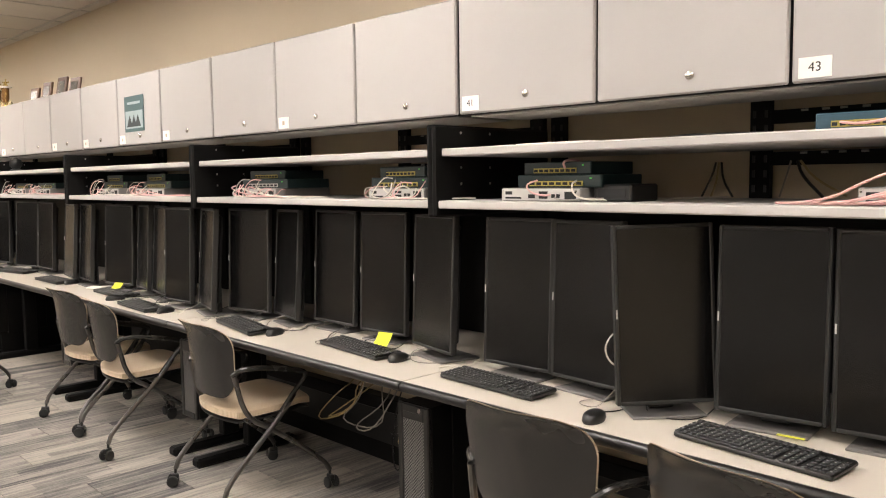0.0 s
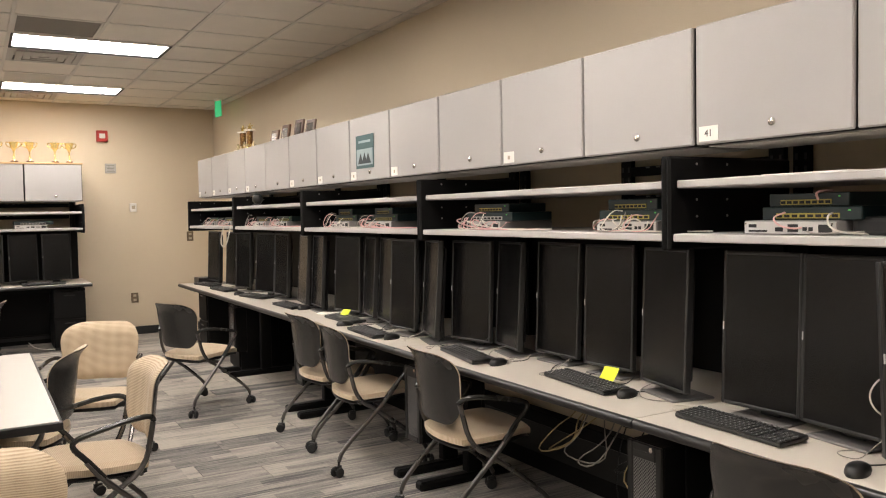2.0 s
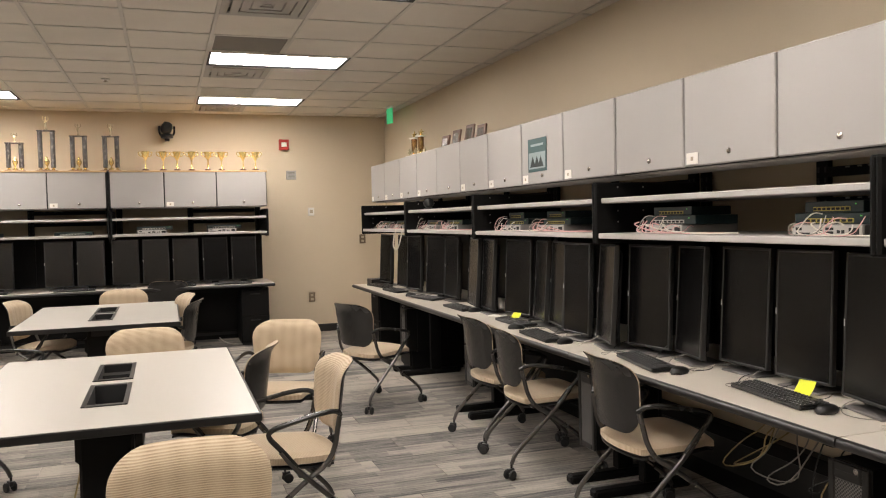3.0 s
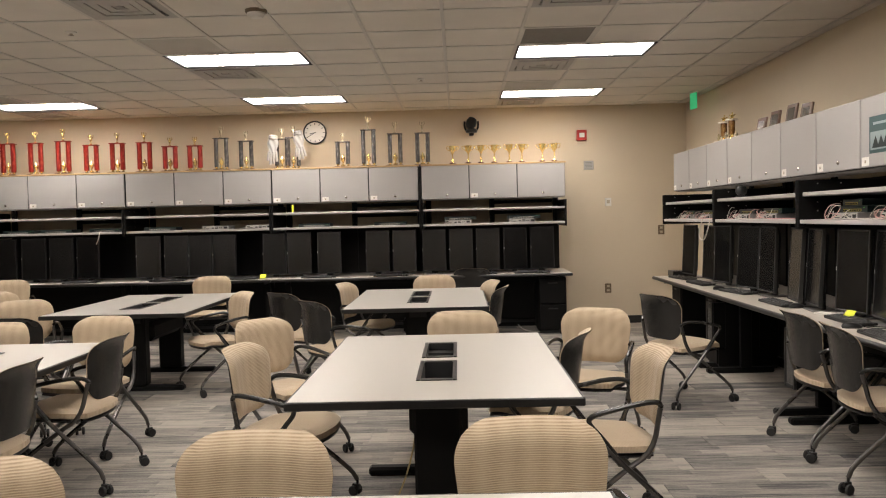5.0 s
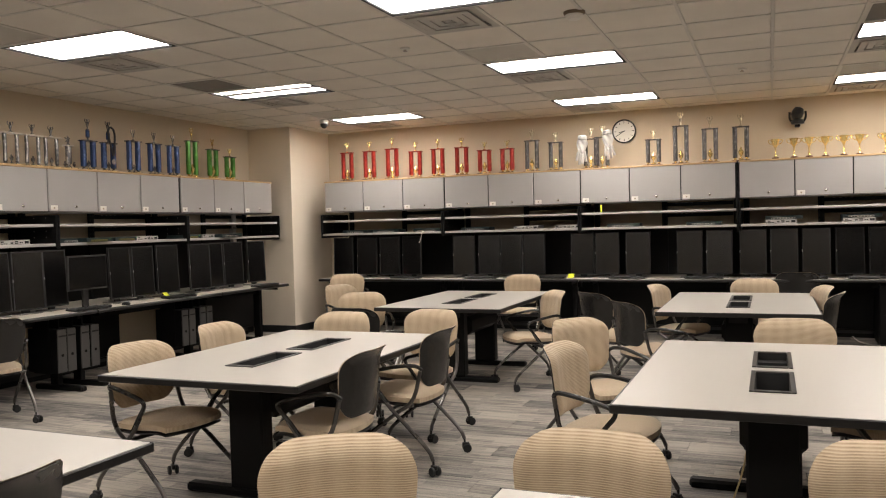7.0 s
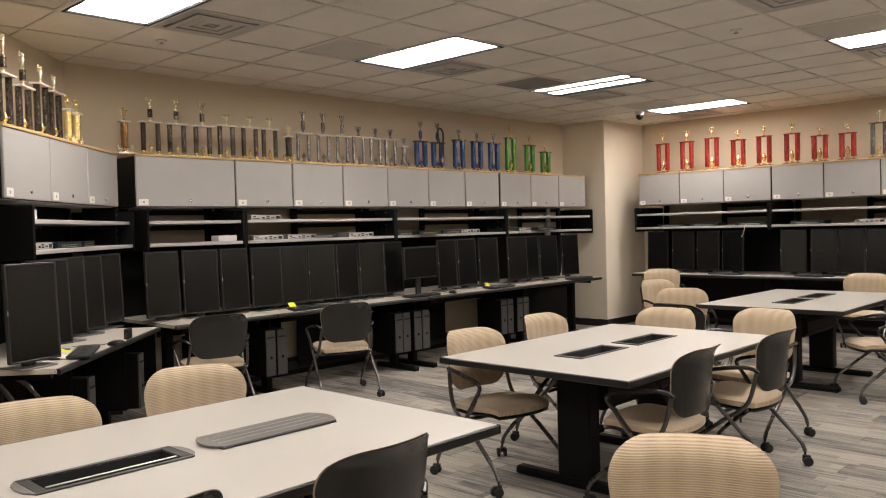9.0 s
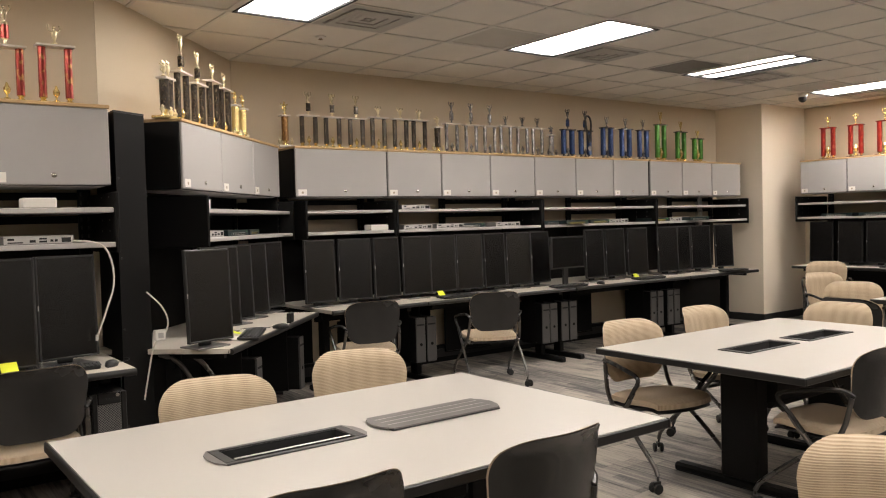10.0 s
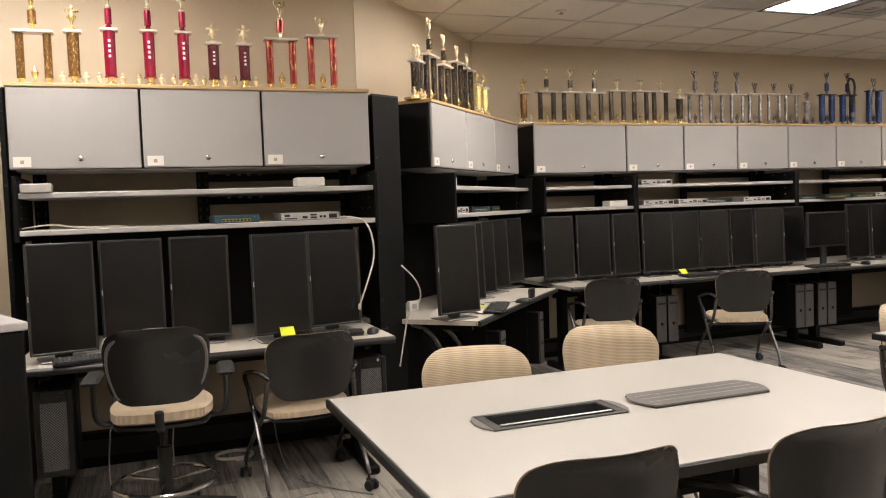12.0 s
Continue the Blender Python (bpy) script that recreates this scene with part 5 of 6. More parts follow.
def set_trophy(style, colour, height, m, metal="gold"):
    key = (style, colour, height)
    if key in trophy_kinds:
        return copy_thing(trophy_kinds[key], m)
    trophy_kinds[key] = trophy(style, colour, height, metal)
    trophy_kinds[key].matrix_basis = m
    return trophy_kinds[key]


LZ = ZC1 + 0.021
for x, h in ((-6.32, 0.56), (-5.96, 0.56), (-5.60, 0.58), (-5.24, 0.50), (-4.90, 0.52), (-4.55, 0.52), (-4.22, 0.44), (-3.90, 0.44)):
    set_trophy("two", "red", h, pose(x, 10.45, LZ))
for x, h in ((-3.56, 0.56), (-3.24, 0.50), (-2.78, 0.52), (-2.66, 0.56), (-2.0, 0.44), (-1.67, 0.64), (-1.33, 0.56), (-0.98, 0.56)):
    set_trophy("two", "slate", h, pose(x, 10.45 if x != -2.66 else 10.58, LZ))
WY = -7.32
for y, s, c, h in ((3.17, "one", "bronze", 0.40), (3.40, "tier", "umber", 0.50), (3.64, "tier", "umber", 0.50), (3.89, "tier", "umber", 0.50), (4.13, "two", "umber", 0.42), (4.38, "two", "umber", 0.42), (4.60, "two", "umber", 0.42),
                   (4.82, "one", "umber", 0.36), (5.0, "tier", "silver", 0.52), (5.25, "tier", "silver", 0.52), (5.50, "tier", "silver", 0.52), (5.72, "two", "silver", 0.42), (5.96, "two", "silver", 0.42), (6.18, "two", "silver", 0.42),
                   (6.39, "one", "silver", 0.34), (6.65, "tier", "blue", 0.55), (6.93, "tier", "blue", 0.55), (7.30, "two", "blue", 0.50), (7.63, "two", "blue", 0.50), (7.95, "two", "blue", 0.50),
                   (8.29, "two", "green", 0.62), (8.69, "two", "green", 0.52), (9.04, "two", "green", 0.42)):
    set_trophy(s, c, h, pose(WY, y, LZ, 0, 0, 90), "silver" if c in ("silver", "blue") else "gold")
for u, v, s, c, h in ((0.04, 0.12, "one", "umber", 0.36), (0.14, 0.14, "one", "umber", 0.38), (0.36, 0.15, "tier", "umber", 0.60), (0.62, 0.15, "tier", "umber", 0.54), (0.86, 0.14, "two", "umber", 0.50), (1.10, 0.15, "two", "umber", 0.48),
                      (1.32, 0.15, "one", "gold", 0.38), (1.48, 0.15, "one", "gold", 0.37)):
    set_trophy(s, c, h, local("diagonal", u, v, LZ))
for y, s, c, h in ((-0.51, "tier", "bronze", 0.50), (-0.32, "one", "bronze", 0.44), (-0.14, "one", "crimson", 0.56), (0.06, "one", "crimson", 0.56), (0.24, "one", "crimson", 0.56), (0.40, "one", "maroon", 0.37), (0.57, "one", "maroon", 0.37),
                   (0.78, "tier", "redgold", 0.52), (1.02, "two", "redgold", 0.44)):
    set_trophy(s, c, h, pose(-5.65, y, LZ, 0, 0, 90))
# dark ribbon with a medal over one blue trophy
rib = thing("medal", "silver medal on a dark ribbon hung over a trophy", "medal", pose(WY + 0.05, 6.93, LZ, 0, 0, 90))
part("ribbon", Shape().tube([(-0.05, 0, 0.43), (-0.03, -0.012, 0.30), (0, -0.02, 0.14), (0.03, -0.012, 0.30), (0.05, 0, 0.45), (0, 0.02, 0.50), (-0.05, 0, 0.43)], 0.011, 6, 2), "ink", rib)
part("disc", Shape().lathe([(0.028, -0.003), (0.03, 0), (0.028, 0.003)], 0, -0.02, 0.11, 16, Matrix.Rotation(radians(90), 3, "X")), "silver", rib)
# gold cups
def gold_cup(x):
    ob = thing("gold_cup", "gold two-handled trophy cup on a dark foot", "trophy cup", pose(x, 10.42, LZ), group="gold cups")
    part("foot", Shape().lathe([(0.04, 0), (0.04, 0.02), (0.034, 0.025)], n=14), "walnut", ob)
    part("bowl", Shape().lathe([(0.02, 0.025), (0.01, 0.045), (0.008, 0.12), (0.016, 0.145), (0.036, 0.18), (0.048, 0.235), (0.044, 0.237), (0.024, 0.20)], n=18), "gold", ob)
    for s in (-1, 1):
        part("handle", Shape().tube([(s * 0.045, 0, 0.228), (s * 0.08, 0, 0.232), (s * 0.072, 0, 0.19), (s * 0.030, 0, 0.172)], 0.005, 6, 2), "gold", ob)
    return ob


cup, first_cup = gold_cup(-0.60), [True]
for x in (-0.60, -0.40, -0.24, -0.07, 0.12, 0.28, 0.54, 0.69):
    put(cup, first_cup, pose(x, 10.42, LZ))


def white_glove(x, y, z, lean):
    """A limp white cotton glove hung over a trophy: cuff, palm and four drooping fingers."""
    ob = thing("white_glove", "limp white cotton glove draped over a trophy", "glove", pose(x, y, z, 0, lean, 0), group="white gloves")

    def palm(a, b):
        w = 0.060 + 0.012 * math.sin(3.0 * b + 0.6)
        return Vector((w * a * math.sqrt(1 - 0.25 * b * b), -0.012 * (1 - a * a) + 0.006 * math.sin(6 * a + 4 * b), 0.10 * b)), Vector((0, -1, 0))
    part("palm", Shape().pad(palm, 10, 12, -0.016, 0.016), "cloth", ob)
    for k, (dx, l) in enumerate(((-0.048, 0.10), (-0.018, 0.15), (0.016, 0.14), (0.048, 0.11))):
        part("finger", Shape().tube([(dx * 0.8, 0, -0.07), (dx, -0.012, -0.11), (dx * 1.25, 0.004, -0.09 - l)], 0.017, 8, 2), "cloth", ob)
    part("cuff", Shape().lathe([(0.052, 0.075), (0.060, 0.085), (0.058, 0.12), (0.045, 0.135)], n=16), "cloth", ob)


white_glove(-2.885, 10.412, LZ + 0.30, 4)
white_glove(-2.575, 10.542, LZ + 0.36, -6)

# plaques and small cups on the bare east cabinet tops
TZ = ZC1 + 0.001
for y, h in ((7.07, 0.13), (6.79, 0.15), (6.47, 0.16), (6.20, 0.13)):
    ob = thing("plaque", "small walnut award plaque leaning on the cabinet top", "plaque", pose(2.02, y, TZ, -10, 0, -90 + 8), group="award plaques")
    part("board", Shape().box(-0.07, 0, 0, 0.07, 0.018, h, 0.004), "walnut", ob)
    part("plate", Shape().box(-0.045, -0.002, 0.02, 0.045, -0.0005, h - 0.03), "umber", ob, "dark engraved plate")
for y in (7.98, 7.76):
    set_trophy("one", "bronze", 0.24, pose(2.02, y, TZ, 0, 0, -60))

# ---- things on the walls ----
def plate(name, x, z, w, h, mat, label, category, d=0.018):
    ob = thing(name, label, category, pose(x, YB, z))
    part("cover", Shape().box(-w / 2, -d, -h / 2, w / 2, -0.0005, h / 2, 0.004), mat, ob)
    return ob


ob = plate("fire_alarm", 1.126, 2.528, 0.13, 0.14, "alarm", "red fire alarm strobe on the wall", "fire alarm", 0.045)
part("strobe", Shape().box(-0.035, -0.058, -0.03, 0.035, -0.0455, 0.03, 0.005), "white", ob)
ob = plate("wall_speaker", 1.214, 2.126, 0.13, 0.12, "vent", "grey square wall grille", "wall grille")
for k in range(5):
    part("slot", Shape().box(-0.045, -0.0195, -0.04 + k * 0.018, 0.045, -0.0185, -0.034 + k * 0.018), "grille", ob)
ob = plate("thermostat", 1.466, 1.631, 0.08, 0.11, "white", "white thermostat on the wall", "thermostat", 0.035)
part("dial", Shape().box(-0.02, -0.038, -0.02, 0.02, -0.0355, 0.025), "tan", ob)
for name, x, z, lab in (("wall_outlet", 1.449, 0.473, "brown duplex outlet on the wall"), ("light_switch", 2.17, 1.243, "brown switch plate on the wall")):
    ob = plate(name, x, z, 0.085, 0.125, "brown", lab, "wall plate", 0.008)
    for k in (-1, 1):
        part("socket", Shape().box(-0.018, -0.0105, k * 0.028 - 0.014, 0.018, -0.0085, k * 0.028 + 0.014), "tan", ob)
ob = thing("dome_camera", "black swivelling camera on a wall bracket", "camera", pose(-0.344, YB, 2.66))
part("bracket", Shape().box(-0.03, -0.13, -0.10, 0.03, -0.0005, -0.075, 0.006), "black", ob)
part("foot", Shape().lathe([(0.045, -0.075), (0.075, -0.068), (0.078, -0.04), (0.06, -0.02), (0.03, -0.01)], 0, -0.12, 0, 20), "plastic", ob)
part("head", Shape().lathe([(0.01, -0.085), (0.045, -0.07), (0.068, -0.03), (0.070, 0.02), (0.05, 0.065), (0.01, 0.08)], 0, -0.12, 0.06, 20, Matrix.Rotation(radians(20), 3, "Y")), "plastic", ob)
for sx in (-1, 1):
    part("yoke", Shape().tube([(sx * 0.06, -0.12, -0.05), (sx * 0.092, -0.12, 0.0), (sx * 0.088, -0.12, 0.08)], 0.013, 8, 2), "black", ob)
part("lens", Shape().lathe([(0.03, 0), (0.032, 0.012), (0.02, 0.014), (0.004, 0.008)], 0.01, -0.186, 0.07, 18, Matrix.Rotation(radians(90), 3, "X")), "rubber", ob)
# clock
ob = thing("wall_clock", "round white wall clock with black rim", "clock", pose(-2.443, YB, 2.656))
RX = Matrix.Rotation(radians(90), 3, "X")
part("rim", Shape().lathe([(0.150, 0.001), (0.158, 0.012), (0.158, 0.03), (0.142, 0.034), (0.140, 0.022), (0.139, 0.02)], n=40, turn=RX, caps=False), "plastic", ob, "black rim")
part("face", Shape().lathe([(0.142, 0.006), (0.142, 0.019)], n=40, turn=RX), "paper", ob, "white dial")
for k in range(12):
    a = k * math.pi / 6
    s = Shape().box(-0.004, -0.0205, 0.105, 0.004, -0.0195, 0.130)
    part("mark", s, "ink", ob, "", Matrix.Rotation(a, 4, "Y"))
for name, l, w, a in (("hour_hand", 0.07, 0.005, 258), ("minute_hand", 0.105, 0.0035, 240)):
    part(name, Shape().box(-w, -0.0235 - w * 0.2, -0.015, w, -0.0215 - w * 0.2, l), "ink", ob, "", Matrix.Rotation(radians(a), 4, "Y"))
# exit sign hung from the ceiling by the east wall
ob = thing("exit_sign", "green lit exit sign hung under the ceiling", "exit sign", pose(2.30, 9.90, 2.66, 0, 0, -77))
part("canopy", Shape().box(-0.06, -0.02, 0.232, 0.06, 0.02, CEIL - 2.661), "white", ob)
part("panel", Shape().box(-0.075, -0.006, 0.04, 0.075, 0.006, 0.23, 0.003), "exit", ob, "glowing green panel")
# poster on one cabinet door
ob = thing("poster", "dark teal printed poster with pale peaks on a cabinet door", "poster", pose(1.8905, 4.88, 1.785, 0, 0, -90))
part("sheet", Shape().box(-0.135, -0.0015, 0, 0.135, -0.0002, 0.215), "poster", ob)
part("panel", Shape().box(-0.12, -0.003, 0.02, 0.12, -0.0018, 0.125), "posterpale", ob)
part("title_bar", Shape().box(-0.09, -0.003, 0.165, 0.09, -0.0018, 0.180), "posterpale", ob)
for dx in (-0.06, 0.0, 0.055):
    part("peak", Shape().add([(dx - 0.04, -0.0042, 0.03), (dx + 0.04, -0.0042, 0.03), (dx, -0.0042, 0.10), (dx - 0.04, -0.0034, 0.03), (dx + 0.04, -0.0034, 0.03), (dx, -0.0034, 0.10)],
                                   [(0, 1, 2), (5, 4, 3), (0, 3, 4, 1), (1, 4, 5, 2), (2, 5, 3, 0)]), "teal", ob)


# ---- network gear on the shelves ----
def router():
    ob = thing("router", "grey rack router with silver face, slots and front ports", "router", group="routers")
    part("case", Shape().box(-0.165, 0, 0, 0.165, 0.30, 0.044, 0.003), "router", ob)
    part("face", Shape().box(-0.162, -0.004, 0.003, 0.162, -0.0005, 0.041), "shelf", ob, "silver grey face plate")
    for x, w, z, h in ((-0.145, 0.07, 0.008, 0.006), (-0.145, 0.03, 0.022, 0.011), (-0.045, 0.028, 0.010, 0.013), (0.0, 0.036, 0.009, 0.010), (0.0, 0.036, 0.024, 0.009), (0.052, 0.014, 0.012, 0.012), (0.072, 0.014, 0.012, 0.012), (0.105, 0.045, 0.008, 0.024)):
        part("port", Shape().box(x, -0.0055, z, x + w, -0.0042, z + h), "dark", ob)
    for x in (-0.156, 0.150):
        part("screw", Shape().lathe([(0.003, -0.001), (0.003, 0.001)], x, -0.0045, 0.034, 8, RX), "chrome", ob)
    return ob


def switch(mat, w, ports):
    ob = thing("network_switch", ("dark teal" if mat == "teal" else "blue") + " network switch with a row of ports", "switch", group="network switches")
    part("case", Shape().box(-w / 2, 0, 0, w / 2, 0.24, 0.042, 0.003), mat, ob)
    part("port_strip", Shape().box(-w * 0.34, -0.0025, 0.006, w * 0.3, -0.0005, 0.022), ports, ob)
    for k in range(8):
        x = -w * 0.33 + k * w * 0.08
        part("port", Shape().box(x, -0.0042, 0.009, x + w * 0.055, -0.0027, 0.018), "dark", ob)
    part("led", Shape().box(w * 0.38, -0.003, 0.028, w * 0.40, -0.0005, 0.032), "led", ob)
    return ob


gear = dict(r=(router(), [True]), t=(switch("teal", 0.34, "port"), [True]), u=(switch("teal", 0.28, "port"), [True]), b=(switch("bluecase", 0.24, "port"), [True]), s=(switch("teal", 0.40, "steel"), [True]))


def stack(kinds, m):
    z = 0.0
    for k, (c, dx, dy, a) in enumerate(kinds):
        put(*gear[c], m @ pose(dx, dy, z, 0, 0, a))
        z += 0.0445 if c == "r" else 0.0425


def cable(name, pts, r, mat, label):
    return solid(name, Shape().tube(pts, r, 6, 2), mat, label, "cable")


SH0, SH1 = ZS0 + 0.0005, ZS1 + 0.0005
E = lambda y, x=1.875, z=SH0: pose(x, y, z, 0, 0, -90)
stack([("r", -0.03, 0, 0), ("t", 0.02, 0.03, 0), ("u", 0.0, 0.05, -1)], E(1.72))
stack([("r", 0, 0, 3), ("u", 0.03, 0.05, -4)], E(0.60))
stack([("b", 0, 0, 2)], E(0.76, 1.90, SH1))
ob = thing("power_brick", "black power supply box beside the stacked units", "power supply", E(1.50, 1.92))
part("case", Shape().box(-0.07, 0, 0, 0.07, 0.16, 0.055, 0.006), "plastic", ob)
part("vent", Shape().box(-0.05, -0.002, 0.012, 0.05, -0.0004, 0.040), "dark", ob)
stack([("r", 0, 0, 0), ("t", 0.0, 0.02, 2), ("u", 0.0, 0.03, -2)], E(2.47))
stack([("r", 0, 0, -3), ("s", 0.02, 0.02, 0), ("u", 0.0, 0.05, 4)], E(3.48))
for y in (4.72, 5.32, 6.6, 7.15, 8.2, 8.85):
    stack([("r", 0, 0.02, (y * 37) % 7 - 3), ("t", 0.03, 0.05, 2), ("u", 0, 0.06, -3)][: 3 if y < 6 else 2], E(y))
rg = random.Random(8)
for y0, mat, n in ((0.70, "pink", 5), (2.45, "cablewhite", 3), (3.55, "pink", 4), (3.45, "cablewhite", 3), (4.72, "pink", 4), (5.32, "cablewhite", 3), (6.6, "pink", 3), (7.15, "cablewhite", 3), (8.2, "pink", 2), (8.85, "cablewhite", 2)):
    for k in range(n):
        a, b = y0 + rg.uniform(-0.08, 0.16), y0 + rg.uniform(-0.25, 0.15)
        cable("patch_cable", [(1.870, a, SH0 + rg.uniform(0.015, 0.07)), (1.845, a - rg.uniform(-0.03, 0.05), SH0 + rg.uniform(0.015, 0.06)), (1.835, (a + b) / 2, SH0 + 0.006 + 0.006 * k), (1.85, b - 0.06, SH0 + 0.006), (1.84, b - 0.14, SH0 + 0.005), (1.95, b - 0.24, SH0 + 0.006)],
              0.003, mat, ("pink" if mat == "pink" else "white") + " patch cable trailing along the shelf")
for y0 in (2.45, 3.48, 4.72, 5.32, 6.6, 7.15, 8.2, 8.85):
    for k in range(4):
        a, w, top = y0 + rg.uniform(-0.14, 0.14), rg.uniform(0.05, 0.14), SH0 + rg.uniform(0.02, 0.10)
        f = rg.uniform(0.0, 0.02)
        cable("patch_cable", [(1.872, a, top), (1.85 - f, a + 0.02, top + 0.006), (1.828 - f, a + 0.05, SH0 + rg.uniform(0.012, 0.05)), (1.82, a + w * 0.6, SH0 + 0.005), (1.815, a - w, SH0 + 0.006), (1.84 - f, a - w - 0.03, SH0 + rg.uniform(0.01, 0.05)), (1.872, a - w, SH0 + rg.uniform(0.02, 0.08))],
              rg.uniform(0.0016, 0.0023), ("pink", "cablewhite", "cablegrey", "pink")[k], ("pink", "white", "grey", "pink")[k] + " patch cable looped before the stacked units")
cable("patch_cable", [(1.79, 7.93, SH0), (1.775, 7.98, 1.30), (1.775, 8.0, 1.21), (1.775, 7.85, 1.19), (1.775, 7.74, 1.28), (1.79, 7.70, SH0)], 0.006, "cablewhite", "white cable looped over the shelf edge")
# cables about the stack and the shelf nearest the room's corner
for pts, r, mat, lab in (
        ([(1.86, 0.96, SH0 + 0.005), (1.83, 0.89, SH0 + 0.006), (1.835, 0.81, SH0 + 0.02), (1.85, 0.75, 1.452), (1.88, 0.68, 1.485)], 0.0035, "pink", "pink patch cable trailing along the shelf"),
        ([(1.88, 0.92, SH0 + 0.005), (1.84, 0.84, SH0 + 0.006), (1.83, 0.76, SH0 + 0.012), (1.85, 0.70, 1.43), (1.87, 0.62, 1.44)], 0.0035, "pink", "pink patch cable trailing along the shelf"),
        ([(1.90, 0.97, SH0 + 0.004), (1.85, 0.90, SH0 + 0.004), (1.84, 0.80, SH0 + 0.004), (1.87, 0.66, SH0 + 0.006)], 0.0035, "pink", "pink patch cable trailing along the shelf"),
        ([(1.897, 0.82, SH1 + 0.018), (1.875, 0.77, SH1 + 0.010), (1.87, 0.71, SH1 + 0.016), (1.885, 0.66, SH1 + 0.032), (1.90, 0.63, SH1 + 0.03)], 0.0035, "pink", "pink patch cable at a switch on the upper shelf"),
        ([(1.90, 1.62, 1.462), (1.86, 1.61, 1.455), (1.845, 1.595, 1.42), (1.87, 1.55, SH0 + 0.004), (2.02, 1.47, SH0 + 0.004), (2.22, 1.46, SH0 + 0.004), (2.42, 1.36, SH0 + 0.004)], 0.003, "cablewhite", "white cable running back across the shelf"),
        ([(1.90, 1.78, 1.466), (1.86, 1.80, 1.452), (1.85, 1.77, 1.425), (1.86, 1.72, 1.415), (1.875, 1.70, 1.42)], 0.003, "pink", "pink patch cable between two stacked units"),
        ([(1.92, 1.68, 1.505), (1.90, 1.675, 1.525), (1.92, 1.66, 1.532), (1.98, 1.67, 1.53)], 0.004, "pink", "pink patch cable at the top switch"),
        ([(1.875, 1.69, 1.41), (1.855, 1.66, SH0 + 0.006), (1.86, 1.62, SH0 + 0.004), (1.87, 1.57, SH0 + 0.01), (1.92, 1.53, SH0 + 0.01)], 0.003, "cablegrey", "grey cable before the stacked units"),
        ([(1.98, 1.36, SH1 + 0.004), (2.02, 1.28, SH1 + 0.014), (1.99, 1.20, SH1 + 0.006), (2.05, 1.12, SH1 + 0.012), (2.02, 1.02, SH1 + 0.004), (2.08, 1.22, SH1 + 0.016), (2.04, 1.33, SH1 + 0.006)], 0.004, "plastic", "black cable bundle lying on the upper shelf"),
        ([(2.445, 1.42, 1.52), (2.435, 1.43, 1.47), (2.43, 1.465, SH0 + 0.004)], 0.004, "plastic", "dark cable hanging behind the shelf"),
        ([(2.445, 1.41, 1.52), (2.435, 1.41, 1.46), (2.43, 1.43, SH0 + 0.004)], 0.004, "cabletan", "tan cable hanging behind the shelf"),
        ([(2.445, 1.40, 1.52), (2.435, 1.39, 1.46), (2.43, 1.35, SH0 + 0.004)], 0.004, "plastic", "dark cable hanging behind the shelf"),
        ([(2.445, 1.14, 1.52), (2.435, 1.12, 1.47), (2.43, 1.05, SH0 + 0.004)], 0.005, "plastic", "dark cable hanging behind the shelf"),
        ([(2.445, 1.13, 1.52), (2.435, 1.08, 1.46), (2.43, 0.98, SH0 + 0.01)], 0.004, "cabletan", "tan cable hanging behind the shelf"),
        ([(2.445, 1.16, 1.52), (2.435, 1.17, 1.47), (2.43, 1.19, SH0 + 0.004)], 0.003, "cablegrey", "grey cable hanging behind the shelf"),
        ([(1.84, 1.405, 1.018), (1.815, 1.43, 1.00), (1.81, 1.452, 0.952), (1.82, 1.43, 0.905), (1.87, 1.39, 0.885)], 0.0025, "cablewhite", "thin white cord looping from a screen's edge")):
    cable("patch_cable", pts, r, mat, lab)
solid("paper_sheet", Shape().box(0, 0, 0, 0.30, 0.21, 0.003), "paper", "white papers lying on the upper shelf", "paper", at=pose(2.045, 1.52, SH1, 0, 0, 87))
solid("paper_sheet", Shape().box(0, 0, 0, 0.28, 0.20, 0.002), "paper", "white papers lying on the upper shelf", "paper", at=pose(2.055, 1.83, SH1, 0, 0, 82))
ob = thing("webcam", "small black webcam on the upper shelf", "webcam", pose(1.9, 7.19, SH1))
part("ball", Shape().lathe([(0.03, 0.02), (0.045, 0.04), (0.05, 0.065), (0.04, 0.09), (0.01, 0.105)], n=16), "plastic", ob)
part("stand", Shape().lathe([(0.045, 0), (0.045, 0.008), (0.02, 0.0195)], n=16), "plastic", ob)
# west, near, diagonal and north shelves
Wm = lambda y, z=SH0, x=-7.12: pose(x, y, z, 0, 0, 90)
for y, z, k in ((4.40, SH1, "r"), (4.42, SH0, "r"), (4.80, SH0, "r"), (5.55, SH0, "r"), (6.25, SH0, "s"), (6.45, SH0 + 0.0425, "t"), (7.25, SH0, "r"), (8.35, SH0, "r"), (8.62, SH0 + 0.0445, "s"), (8.0, SH0, "t"), (5.05, SH0, "s"), (6.95, SH0, "t")):
    put(*gear[k], Wm(y, z if z in (SH0, SH1) else SH0, -7.12 if z in (SH0, SH1) else -7.0))


def small_box(m, w, d, h, mat, label):
    ob = thing("small_box", label, "box", m)
    part("carton", Shape().box(-w / 2, 0, 0, w / 2, d, h, 0.004), mat, ob)
    part("flap", Shape().box(-w / 2 + 0.004, 0.004, h + 0.0005, w / 2 - 0.004, d - 0.004, h + 0.002), mat, ob)


